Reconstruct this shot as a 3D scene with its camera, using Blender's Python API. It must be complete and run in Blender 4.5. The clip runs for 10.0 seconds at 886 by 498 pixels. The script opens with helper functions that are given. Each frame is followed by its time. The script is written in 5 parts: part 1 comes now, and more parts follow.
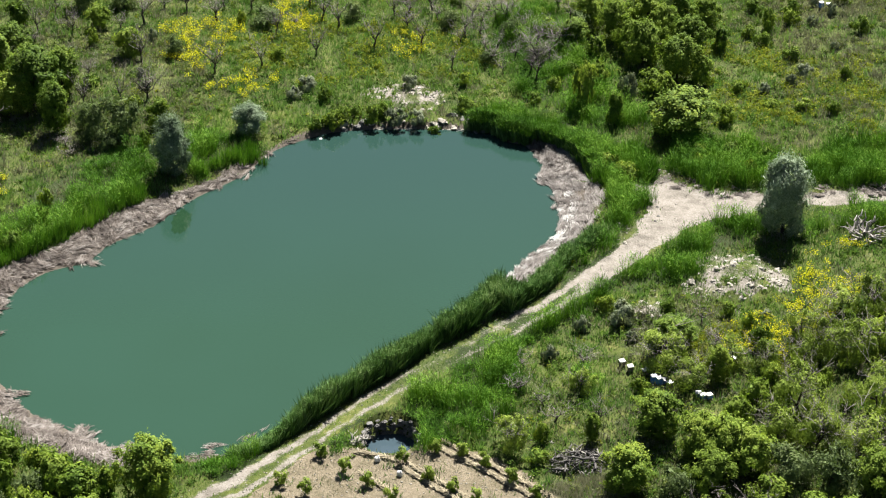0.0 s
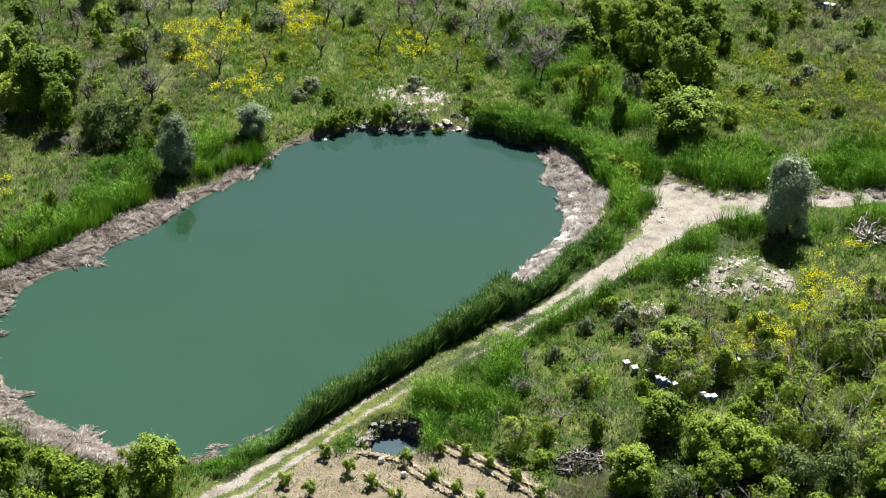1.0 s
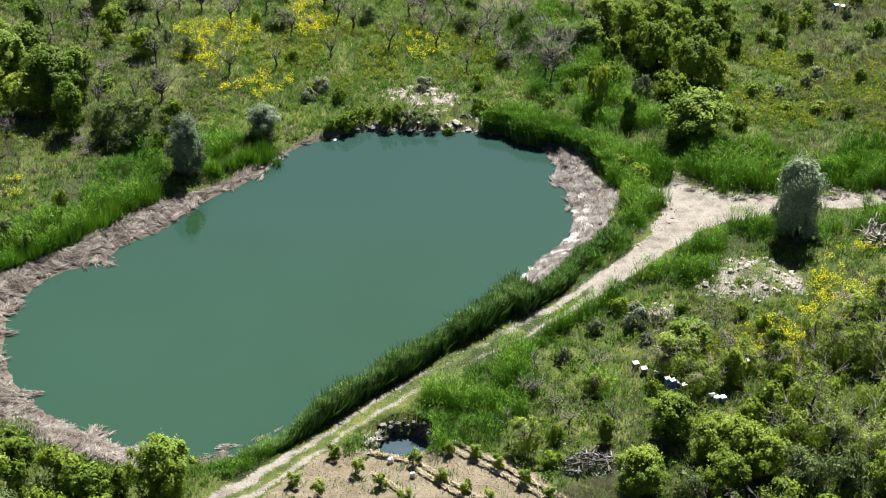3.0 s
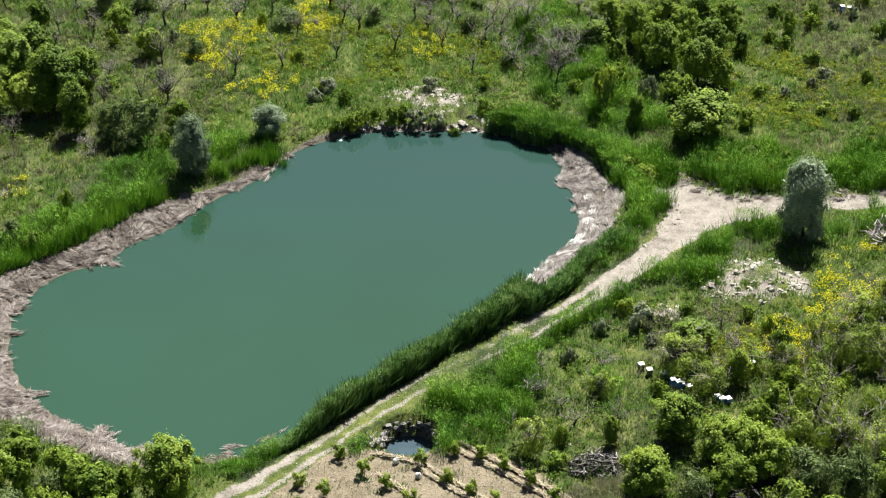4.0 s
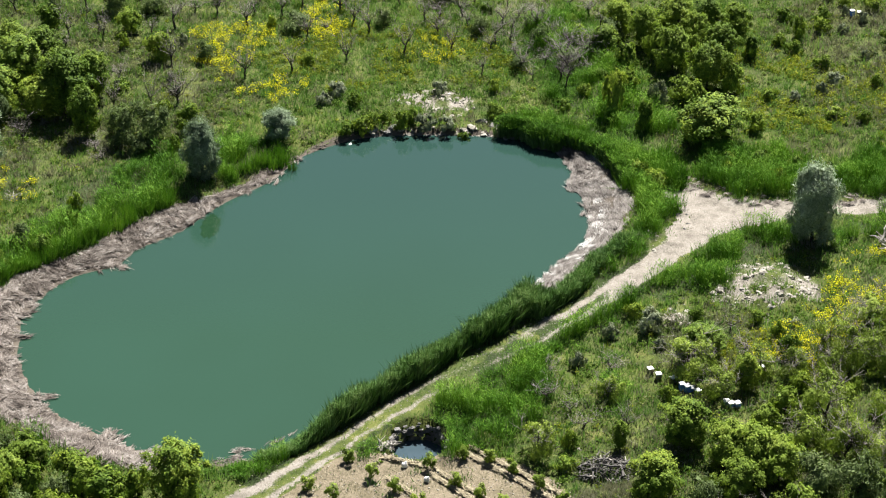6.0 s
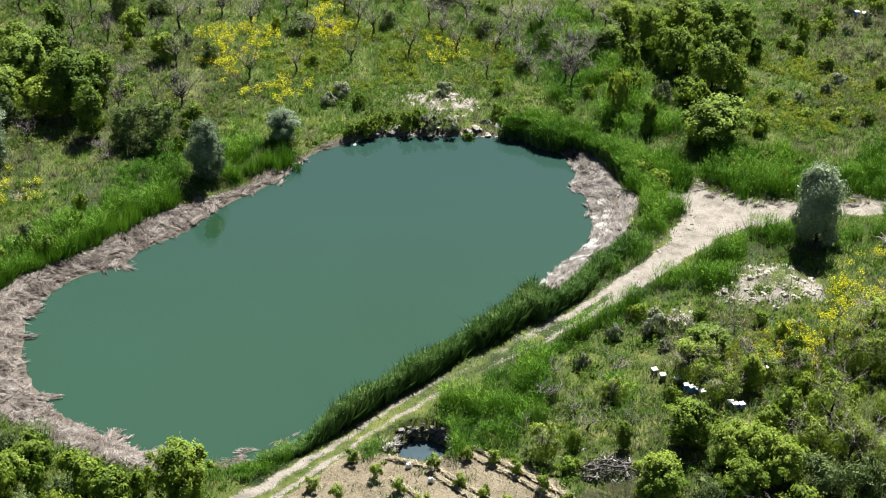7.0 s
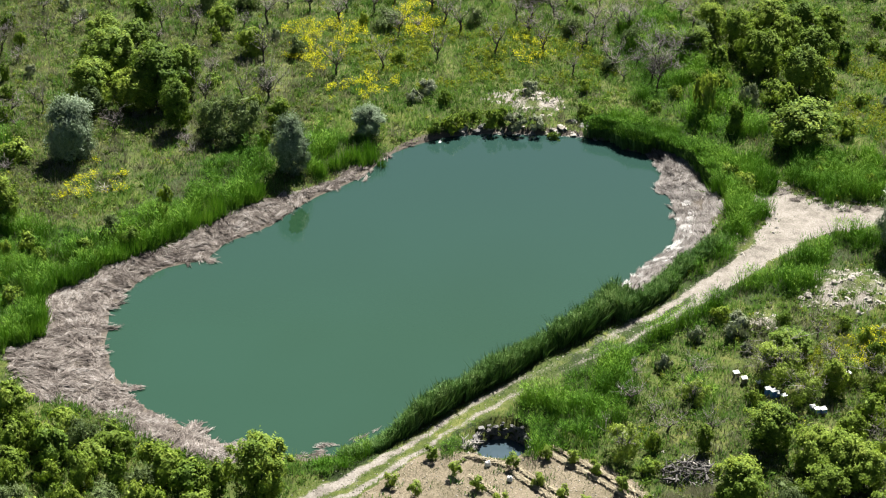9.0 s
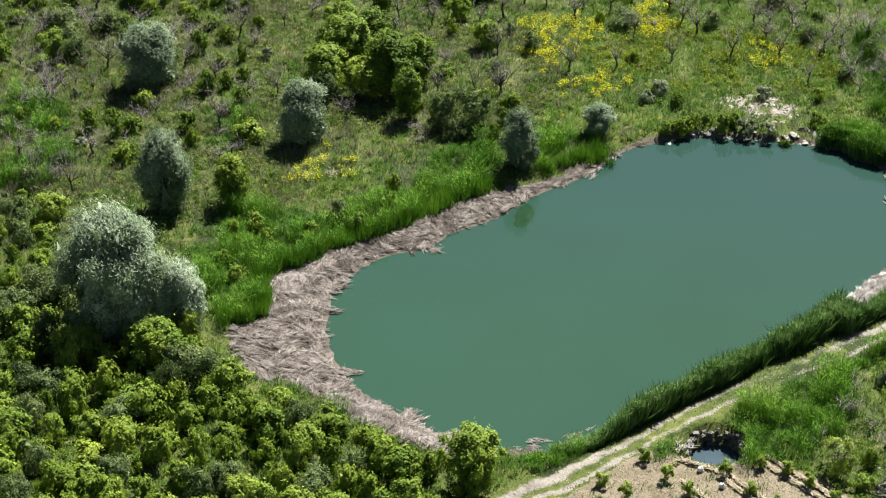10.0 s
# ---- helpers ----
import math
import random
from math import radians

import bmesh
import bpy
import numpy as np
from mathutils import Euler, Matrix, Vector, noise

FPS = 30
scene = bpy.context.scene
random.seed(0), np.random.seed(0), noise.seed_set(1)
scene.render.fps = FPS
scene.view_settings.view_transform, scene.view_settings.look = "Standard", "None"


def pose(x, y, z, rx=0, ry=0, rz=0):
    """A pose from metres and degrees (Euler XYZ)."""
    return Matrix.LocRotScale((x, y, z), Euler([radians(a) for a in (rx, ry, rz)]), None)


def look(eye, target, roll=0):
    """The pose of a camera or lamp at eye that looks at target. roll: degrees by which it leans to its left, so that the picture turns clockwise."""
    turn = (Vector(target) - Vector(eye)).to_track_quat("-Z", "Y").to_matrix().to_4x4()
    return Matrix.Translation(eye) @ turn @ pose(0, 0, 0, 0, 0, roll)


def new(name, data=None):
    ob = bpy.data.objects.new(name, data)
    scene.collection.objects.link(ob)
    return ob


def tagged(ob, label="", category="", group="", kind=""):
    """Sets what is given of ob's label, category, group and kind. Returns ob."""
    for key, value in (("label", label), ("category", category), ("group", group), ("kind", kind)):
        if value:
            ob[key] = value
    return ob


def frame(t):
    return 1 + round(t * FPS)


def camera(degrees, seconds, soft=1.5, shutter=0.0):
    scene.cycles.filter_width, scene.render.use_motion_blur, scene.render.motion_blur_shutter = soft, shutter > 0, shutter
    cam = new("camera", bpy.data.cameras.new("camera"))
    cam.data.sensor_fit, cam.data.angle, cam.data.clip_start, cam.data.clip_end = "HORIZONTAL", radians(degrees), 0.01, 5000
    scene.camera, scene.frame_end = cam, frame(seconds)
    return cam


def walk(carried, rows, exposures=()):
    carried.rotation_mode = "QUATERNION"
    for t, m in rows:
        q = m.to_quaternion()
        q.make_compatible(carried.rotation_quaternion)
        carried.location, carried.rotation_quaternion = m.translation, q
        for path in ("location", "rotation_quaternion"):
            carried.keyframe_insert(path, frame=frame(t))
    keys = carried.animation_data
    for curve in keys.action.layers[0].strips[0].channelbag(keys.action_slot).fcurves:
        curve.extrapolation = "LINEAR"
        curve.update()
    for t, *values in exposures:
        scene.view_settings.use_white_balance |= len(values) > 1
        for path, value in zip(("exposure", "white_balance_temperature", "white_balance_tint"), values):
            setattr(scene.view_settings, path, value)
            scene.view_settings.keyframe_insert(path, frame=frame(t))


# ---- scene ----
cam = camera(21.0, 10.0, soft=1.15)
EYE = 100.0
# seconds, turn to the left, tilt, roll: the camera hovers on one spot and pans
ROWS = [
    (0.0, 0.000, -28.800, 0.00), (0.5, 0.062, -28.779, 0.00), (1.0, 0.123, -28.777, 0.00),
    (1.5, 0.182, -28.777, 0.00), (2.0, 0.243, -28.771, 0.00), (2.5, 0.307, -28.766, 0.00),
    (4.0, 0.535, -28.747, 0.00), (4.5, 0.599, -28.718, 0.00), (5.0, 0.662, -28.686, -0.01),
    (5.5, 0.727, -28.667, -0.01), (7.0, 0.905, -28.638, 0.00), (7.5, 0.974, -28.645, 0.00),
    (8.0, 1.032, -28.663, 0.00), (8.5, 1.102, -28.669, 0.00), (8.7, 1.200, -28.670, -0.01),
    (8.8, 1.480, -28.672, -0.02), (9.0, 3.173, -28.681, -0.04), (9.25, 5.450, -28.705, -0.04),
    (9.5, 7.776, -28.728, -0.03), (9.75, 8.940, -28.752, 0.04), (10.0, 9.279, -28.775, 0.10),
]
walk(cam, [(t, pose(0, 0, EYE, 0, 0, yaw) @ pose(0, 0, 0, 90 + pitch, 0, 0) @ pose(0, 0, 0, 0, 0, roll)) for t, yaw, pitch, roll in ROWS],
     [(0.0, 1.90), (10.0, 1.90)])

# ---- sky and sun ----
SUN_UP, SUN_SIDE = 51.0, 15.0
world = bpy.data.worlds.new("sky")
scene.world = world
world.use_nodes = True
sky = world.node_tree.nodes.new("ShaderNodeTexSky")
sky.sky_type, sky.sun_disc = "NISHITA", False
sky.sun_elevation, sky.sun_rotation = radians(SUN_UP), radians(SUN_SIDE)
world.node_tree.links.new(sky.outputs[0], world.node_tree.nodes["Background"].inputs[0])
world.node_tree.nodes["Background"].inputs[1].default_value = 0.019
sun = new("sun", bpy.data.lights.new("sun", "SUN"))
sun.data.energy, sun.data.angle, sun.data.color = 5.0, radians(0.5), (1.0, 0.96, 0.89)
to_sun = Vector((math.sin(radians(SUN_SIDE)) * math.cos(radians(SUN_UP)), math.cos(radians(SUN_SIDE)) * math.cos(radians(SUN_UP)), math.sin(radians(SUN_UP))))
sun.matrix_world = look(to_sun * 400, (0, 0, 0))


# ---- materials ----
def nodes_of(name):
    m = bpy.data.materials.new(name)
    m.use_nodes = True
    nt = m.node_tree
    return m, nt, nt.nodes["Principled BSDF"], nt.nodes["Material Output"]


def node(nt, kind, **values):
    n = nt.nodes.new("ShaderNode" + kind)
    for key, value in values.items():
        n.inputs[key.replace("_", " ")].default_value = value
    return n


def ramp(nt, fac, stops):
    n = nt.nodes.new("ShaderNodeValToRGB")
    while len(n.color_ramp.elements) < len(stops):
        n.color_ramp.elements.new(0.5)
    for e, (at, c) in zip(n.color_ramp.elements, stops):
        e.position, e.color = at, (*c, 1)
    nt.links.new(fac, n.inputs[0])
    return n.outputs[0]


def mixed(nt, fac, a, b, how="MIX"):
    n = nt.nodes.new("ShaderNodeMix")
    n.data_type, n.blend_type = "RGBA", how
    for socket, value in ((n.inputs[0], fac), (n.inputs[6], a), (n.inputs[7], b)):
        if isinstance(value, bpy.types.NodeSocket):
            nt.links.new(value, socket)
        else:
            socket.default_value = value if isinstance(value, float) else (*value, 1)
    return n.outputs[2]


def fractal(nt, scale, detail=4.0, rough=0.6, world_space=True):
    n = node(nt, "TexNoise", Scale=scale, Detail=detail, Roughness=rough)
    if world_space:
        nt.links.new(nt.nodes.new("ShaderNodeNewGeometry").outputs["Position"], n.inputs["Vector"])
    return n.outputs["Fac"]


def foliage(name, dark, mid, light, through_light=0.45, gloss=0.5, patch=0.25, clumped=False):
    """Leaves or blades: a tone per leaf, per plant and per patch of ground, with light shining through."""
    m, nt, bsdf, out = nodes_of(name)
    geo, info = nt.nodes.new("ShaderNodeNewGeometry"), nt.nodes.new("ShaderNodeObjectInfo")
    a = node(nt, "Math")
    a.operation = "MULTIPLY_ADD"
    nt.links.new(geo.outputs["Random Per Island"], a.inputs[0])
    a.inputs[1].default_value = 0.5
    b = node(nt, "Math")
    b.operation = "MULTIPLY_ADD"
    if clumped:
        tone = nt.nodes.new("ShaderNodeAttribute")
        tone.attribute_name = "tone"
        nt.links.new(tone.outputs["Fac"], b.inputs[0])
    else:
        nt.links.new(info.outputs["Random"], b.inputs[0])
    b.inputs[1].default_value = 0.35
    c = node(nt, "Math")
    c.operation = "MULTIPLY_ADD"
    nt.links.new(fractal(nt, patch, 3.0), c.inputs[0])
    c.inputs[1].default_value, c.inputs[2].default_value = 1.3, -0.58
    nt.links.new(c.outputs[0], b.inputs[2])
    nt.links.new(b.outputs[0], a.inputs[2])
    colour = ramp(nt, a.outputs[0], [(0.0, dark), (0.5, mid), (1.0, light)])
    nt.links.new(colour, bsdf.inputs["Base Color"])
    bsdf.inputs["Roughness"].default_value = gloss
    bsdf.inputs["Specular IOR Level"].default_value = 0.06
    tr = nt.nodes.new("ShaderNodeBsdfTranslucent")
    nt.links.new(mixed(nt, 1.0, colour, (1.0, 1.05, 0.65), "MULTIPLY"), tr.inputs[0])
    mx = nt.nodes.new("ShaderNodeMixShader")
    mx.inputs[0].default_value = through_light
    nt.links.new(bsdf.outputs[0], mx.inputs[1])
    nt.links.new(tr.outputs[0], mx.inputs[2])
    nt.links.new(mx.outputs[0], out.inputs[0])
    return m


def surface(name, a, b, scale=3.0, rough=0.8, bump=0.3, metal=0.0, island=0.0):
    """A plain weathered surface: two tones at two scales with relief."""
    m, nt, bsdf, out = nodes_of(name)
    f1, f2 = fractal(nt, scale), fractal(nt, scale * 9, 3.0)
    col = mixed(nt, 1.0, ramp(nt, f1, [(0.3, a), (0.7, b)]), ramp(nt, f2, [(0.3, (0.7, 0.7, 0.7)), (0.7, (1.1, 1.1, 1.1))]), "MULTIPLY")
    if island:
        r = ramp(nt, nt.nodes.new("ShaderNodeNewGeometry").outputs["Random Per Island"], [(0.0, (1 - island,) * 3), (1.0, (1 + island,) * 3)])
        col = mixed(nt, 1.0, col, r, "MULTIPLY")
    nt.links.new(col, bsdf.inputs["Base Color"])
    bsdf.inputs["Roughness"].default_value, bsdf.inputs["Metallic"].default_value = rough, metal
    if bump:
        bp = node(nt, "Bump", Strength=bump, Distance=0.05)
        nt.links.new(f2, bp.inputs["Height"])
        nt.links.new(bp.outputs[0], bsdf.inputs["Normal"])
    return m


GRASS = foliage("meadow grass", (0.032, 0.074, 0.019), (0.086, 0.167, 0.042), (0.184, 0.248, 0.085), 0.42, 0.7, 0.12, True)
DRY = foliage("dry grass", (0.070, 0.071, 0.055), (0.149, 0.150, 0.118), (0.251, 0.242, 0.208), 0.34, 0.8, 0.15, True)
LUSH = foliage("lush reed grass", (0.020, 0.064, 0.007), (0.077, 0.183, 0.017), (0.203, 0.336, 0.044), 0.14, 0.6, 0.2, True)
# one reed in two tones: backlit shade painted into the stems, sunlight into the tips
SHADEREED = foliage("shaded reed leaves", (0.022, 0.057, 0.014), (0.060, 0.126, 0.032), (0.166, 0.252, 0.092), 0.10, 0.55, 0.3, True)
LITREEDTIP = foliage("sunlit reed tips", (0.028, 0.076, 0.016), (0.085, 0.168, 0.041), (0.218, 0.296, 0.111), 0.15, 0.6, 0.3, True)
SILVER = foliage("silver leaves", (0.069, 0.106, 0.055), (0.184, 0.244, 0.152), (0.386, 0.451, 0.331), 0.14, 0.6, 0.4)
LEAF = foliage("green leaves", (0.037, 0.076, 0.011), (0.104, 0.168, 0.021), (0.247, 0.309, 0.039), 0.20, 0.6, 0.3)
FRUIT = foliage("yellow-green leaves", (0.070, 0.113, 0.017), (0.157, 0.232, 0.034), (0.287, 0.346, 0.064), 0.34, 0.6, 0.3)
OLIVE = foliage("olive leaves", (0.038, 0.061, 0.022), (0.100, 0.141, 0.052), (0.204, 0.245, 0.108), 0.24, 0.7, 0.3)
THORN = foliage("thorn leaves", (0.063, 0.099, 0.017), (0.168, 0.233, 0.040), (0.306, 0.383, 0.079), 0.26, 0.7, 0.3)
SAGE = foliage("sage leaves", (0.095, 0.117, 0.072), (0.175, 0.205, 0.13), (0.275, 0.3, 0.21), 0.22, 0.8, 0.4)
YELLOW = foliage("yellow flowers", (0.27, 0.28, 0.010), (0.48, 0.47, 0.014), (0.64, 0.61, 0.03), 0.35, 0.7, 0.5)
THATCH = foliage("dead reed stalks", (0.038, 0.031, 0.027), (0.154, 0.132, 0.117), (0.334, 0.308, 0.288), 0.08, 0.6, 0.7, True)
PALETHATCH = foliage("bleached reed stalks", (0.045, 0.039, 0.034), (0.144, 0.128, 0.118), (0.306, 0.288, 0.271), 0.08, 0.4, 0.7, True)
# white that stands for foam and for sun glitter on wet drift
GLINTDRIFT = foliage("white foam and glint drift", (0.25, 0.24, 0.225), (0.375, 0.365, 0.35), (0.46, 0.455, 0.445), 0.05, 0.4, 0.7, True)
WEEDS = [foliage("green weed leaves", (0.028, 0.062, 0.007), (0.070, 0.129, 0.016), (0.141, 0.201, 0.030), 0.3, 0.7, 0.3, True), foliage("olive weed leaves", (0.052, 0.067, 0.019), (0.113, 0.139, 0.038), (0.197, 0.216, 0.082), 0.3, 0.8, 0.3, True), foliage("grey weed stems", (0.080, 0.082, 0.056), (0.160, 0.165, 0.119), (0.254, 0.263, 0.194), 0.15, 0.9, 0.3, True), foliage("yellow-green weed leaves", (0.075, 0.098, 0.007), (0.155, 0.191, 0.016), (0.263, 0.288, 0.035), 0.4, 0.7, 0.3, True)]
TWIG = surface("bare twigs", (0.1, 0.087, 0.083), (0.22, 0.195, 0.185), 4.0, 0.9, 0.2, island=0.3)
BARK = surface("bark", (0.022, 0.018, 0.014), (0.055, 0.045, 0.035), 6.0, 0.9, 0.5)
BLEACHED = surface("bleached wood", (0.19, 0.175, 0.155), (0.31, 0.29, 0.265), 5.0, 0.75, 0.4)
LOGWOOD = surface("grey log wood", (0.025, 0.023, 0.021), (0.095, 0.087, 0.083), 4.0, 0.85, 0.4)
ROCK = surface("limestone", (0.21, 0.19, 0.16), (0.33, 0.305, 0.265), 2.0, 0.85, 0.5)
DARKROCK = surface("dark wet stone", (0.045, 0.044, 0.043), (0.15, 0.142, 0.133), 3.0, 0.7, 0.5)
WHITE = surface("white painted tin", (0.58, 0.58, 0.57), (0.72, 0.72, 0.71), 3.0, 0.45, 0.05)
BLUE = surface("blue painted wood", (0.05, 0.16, 0.52), (0.09, 0.24, 0.66), 3.0, 0.6, 0.1)
PLAINWOOD = surface("weathered hive wood", (0.14, 0.12, 0.085), (0.21, 0.18, 0.135), 3.0, 0.75, 0.2)
PALEBLUE = surface("pale blue painted wood", (0.11, 0.18, 0.25), (0.16, 0.23, 0.29), 3.0, 0.6, 0.1)
STRAW = surface("straw", (0.199, 0.164, 0.098), (0.321, 0.277, 0.184), 3.0, 0.85, 0.4, island=0.3)


def ground_material():
    m, nt, bsdf, out = nodes_of("earth and turf")

    def mask(name):
        n = nt.nodes.new("ShaderNodeAttribute")
        n.attribute_name = name
        return n.outputs["Fac"]

    big, mid, fine = fractal(nt, 0.12), fractal(nt, 0.8), fractal(nt, 6.0, 6.0, 0.7)
    turf = ramp(nt, mid, [(0.3, (0.026, 0.040, 0.008)), (0.55, (0.061, 0.077, 0.018)), (0.75, (0.122, 0.122, 0.046))])
    turf = mixed(nt, 0.6, turf, ramp(nt, big, [(0.35, (0.470, 0.600, 0.320)), (0.65, (1.128, 1.100, 0.720))]), "MULTIPLY")
    soil = ramp(nt, fine, [(0.25, (0.07, 0.058, 0.04)), (0.5, (0.135, 0.113, 0.08)), (0.75, (0.215, 0.188, 0.142))])
    soil = mixed(nt, 0.7, soil, ramp(nt, mid, [(0.35, (0.62, 0.62, 0.5)), (0.6, (1.1, 1.08, 1.05))]), "MULTIPLY")
    pale = ramp(nt, fine, [(0.25, (0.125, 0.11, 0.092)), (0.5, (0.205, 0.185, 0.16)), (0.75, (0.27, 0.25, 0.223))])
    pale = mixed(nt, 0.9, pale, ramp(nt, mid, [(0.32, (0.50, 0.49, 0.47)), (0.5, (0.82, 0.82, 0.82)), (0.68, (1.02, 1.03, 1.05))]), "MULTIPLY")
    # darker ground colour within the lush grass zones, for contrast
    lush_dark = ramp(nt, mid, [(0.3, (0.012, 0.022, 0.004)), (0.7, (0.028, 0.043, 0.008))])
    mud = ramp(nt, fine, [(0.3, (0.05, 0.043, 0.033)), (0.7, (0.11, 0.092, 0.075))])
    edge = node(nt, "Math")
    edge.operation = "MULTIPLY_ADD"
    nt.links.new(fine, edge.inputs[0])
    edge.inputs[1].default_value, edge.inputs[2].default_value = 0.9, -0.45

    def ragged(name):
        add = node(nt, "Math")
        add.operation = "ADD"
        nt.links.new(mask(name), add.inputs[0])
        nt.links.new(edge.outputs[0], add.inputs[1])
        return ramp(nt, add.outputs[0], [(0.35, (0, 0, 0)), (0.62, (1, 1, 1))])

    col = mixed(nt, ragged("soil"), mixed(nt, ragged("lush_dark"), turf, lush_dark), soil)
    col = mixed(nt, ragged("pale"), col, pale)
    col = mixed(nt, ragged("mud"), col, mud)
    nt.links.new(col, bsdf.inputs["Base Color"])
    bsdf.inputs["Roughness"].default_value = 0.95
    bsdf.inputs["Specular IOR Level"].default_value = 0.2
    bp = node(nt, "Bump", Strength=0.7, Distance=0.12)
    nt.links.new(fine, bp.inputs["Height"])
    nt.links.new(bp.outputs[0], bsdf.inputs["Normal"])
    return m


def water_material(name, deep, shallow, rough, far=None):
    m, nt, bsdf, out = nodes_of(name)
    col = ramp(nt, fractal(nt, 0.05, 2.0), [(0.3, deep), (0.7, shallow)])
    # far: sky mirrored at a grazing view, put into the base colour by distance
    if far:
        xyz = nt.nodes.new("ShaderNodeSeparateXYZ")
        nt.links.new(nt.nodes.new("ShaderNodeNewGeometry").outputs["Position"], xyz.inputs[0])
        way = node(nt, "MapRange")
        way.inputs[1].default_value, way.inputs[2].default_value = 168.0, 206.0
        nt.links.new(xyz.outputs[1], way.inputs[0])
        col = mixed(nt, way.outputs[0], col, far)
    nt.links.new(col, bsdf.inputs["Base Color"])
    bsdf.inputs["Roughness"].default_value, bsdf.inputs["IOR"].default_value = rough, 1.42
    small, wide = fractal(nt, 2.2, 3.0, 0.6), fractal(nt, 0.25, 2.0)
    h = node(nt, "Math")
    h.operation = "MULTIPLY"
    nt.links.new(small, h.inputs[0])
    nt.links.new(wide, h.inputs[1])
    bp = node(nt, "Bump", Strength=0.25, Distance=0.04)
    nt.links.new(h.outputs[0], bp.inputs["Height"])
    nt.links.new(bp.outputs[0], bsdf.inputs["Normal"])
    return m


EARTH = ground_material()
# the last colour paints the bluer sky reflection on the far water
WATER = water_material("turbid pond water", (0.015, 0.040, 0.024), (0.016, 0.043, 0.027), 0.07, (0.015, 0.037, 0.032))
PITWATER = water_material("pit water", (0.03, 0.048, 0.06), (0.04, 0.06, 0.075), 0.05)


# ---- plan ----
def spline(points, steps=6, closed=True):
    p = np.array(points, float)
    n, out = len(p), []
    for i in range(n if closed else n - 1):
        q = [p[(i + k) % n] if closed else p[min(max(i + k, 0), n - 1)] for k in (-1, 0, 1, 2)]
        for s in np.arange(steps) / steps:
            out.append(0.5 * (2 * q[1] + (q[2] - q[0]) * s + (2 * q[0] - 5 * q[1] + 4 * q[2] - q[3]) * s * s + (3 * q[1] - q[0] - 3 * q[2] + q[3]) * s ** 3))
    if not closed:
        out.append(p[-1])
    return np.array(out)


def inside(poly, x, y):
    hit = np.zeros(x.shape, bool)
    poly = np.asarray(poly, float)
    for (x0, y0), (x1, y1) in zip(poly, np.roll(poly, -1, 0)):
        if y0 != y1:
            hit ^= ((y0 > y) != (y1 > y)) & (x < (x1 - x0) * (y - y0) / (y1 - y0) + x0)
    return hit


def away(line, x, y, closed=False):
    """Distance to a line of points."""
    best = np.full(x.shape, 1e9)
    line = np.asarray(line, float)
    ends = np.roll(line, -1, 0) if closed else line[1:]
    for (x0, y0), (x1, y1) in zip(line, ends):
        dx, dy = x1 - x0, y1 - y0
        s = np.clip(((x - x0) * dx + (y - y0) * dy) / (dx * dx + dy * dy + 1e-9), 0, 1)
        best = np.minimum(best, (x - x0 - s * dx) ** 2 + (y - y0 - s * dy) ** 2)
    return np.sqrt(best)


def smooth(a, b, v):
    s = np.clip((v - a) / (b - a), 0, 1)
    return s * s * (3 - 2 * s)


LATTICE = np.random.RandomState(5).rand(64, 64)


def ripple(x, y, size):
    """Smooth noise from 0 to 1 with features of that size."""
    u, v = np.asarray(x, float) / size, np.asarray(y, float) / size
    i, j = np.floor(u).astype(int), np.floor(v).astype(int)
    a, b = u - i, v - j
    a, b = a * a * (3 - 2 * a), b * b * (3 - 2 * b)
    g = lambda p, q: LATTICE[p % 64, q % 64]
    return (g(i, j) * (1 - a) + g(i + 1, j) * a) * (1 - b) + (g(i, j + 1) * (1 - a) + g(i + 1, j + 1) * a) * b


def wavy(x, y, by=1.0):
    """Spots shifted a little, so that zones get ragged edges."""
    return x + (ripple(x, y, 1.6) - 0.5) * 2.4 * by + (ripple(x + 5, y, 0.5) - 0.5) * by, y + (ripple(x, y + 17, 1.6) - 0.5) * 3.4 * by + (ripple(x, y + 7, 0.5) - 0.5) * by


POND = spline([(-36.9, 171.5), (-34.9, 176.3), (-32.4, 178.6), (-30.3, 179.6), (-29.0, 182.6), (-25.5, 186.0), (-22.6, 191.0), (-18.5, 195.7),
               (-15.9, 200.8), (-11.8, 204.3), (-7.8, 205.5), (-1.3, 205.7), (4.1, 205.0), (6.2, 202.9), (8.5, 201.7), (9.5, 197.4), (9.0, 194.9),
               (10.5, 192.1), (10.8, 187.2), (9.9, 183.5), (7.3, 179.5), (4.7, 174.3), (3.1, 171.3), (0.3, 167.6), (-3.8, 163.0), (-8.1, 157.7), (-11.4, 153.5),
               (-14.0, 151.0), (-16.7, 149.8), (-19.2, 149.3), (-22.0, 149.9), (-23.9, 150.7), (-26.2, 151.5), (-28.8, 153.5), (-31.9, 155.9), (-34.0, 158.7), (-35.5, 161.9), (-36.6, 165.4), (-36.9, 168.8)], 4)
ROAD = spline([(-19.5, 140.2), (-16.9, 143.3), (-14.5, 145.7), (-9.6, 152.0), (-6.3, 155.9), (-2.8, 159.7), (2.1, 164.4), (6.3, 168.4), (9.7, 172.4), (13.2, 176.4),
               (16.9, 181.2), (20.1, 184.8), (24.4, 188.0), (28.6, 189.6), (33.8, 190.2), (39.9, 190.9), (51.9, 192.1), (78.4, 194.9)], 4, False)
along = np.gradient(ROAD, axis=0)
along /= np.linalg.norm(along, axis=1)[:, None]
across = np.stack([-along[:, 1], along[:, 0]], 1)
RUT_POND, RUT_LAND = ROAD + across * 0.6, ROAD - across * 0.8
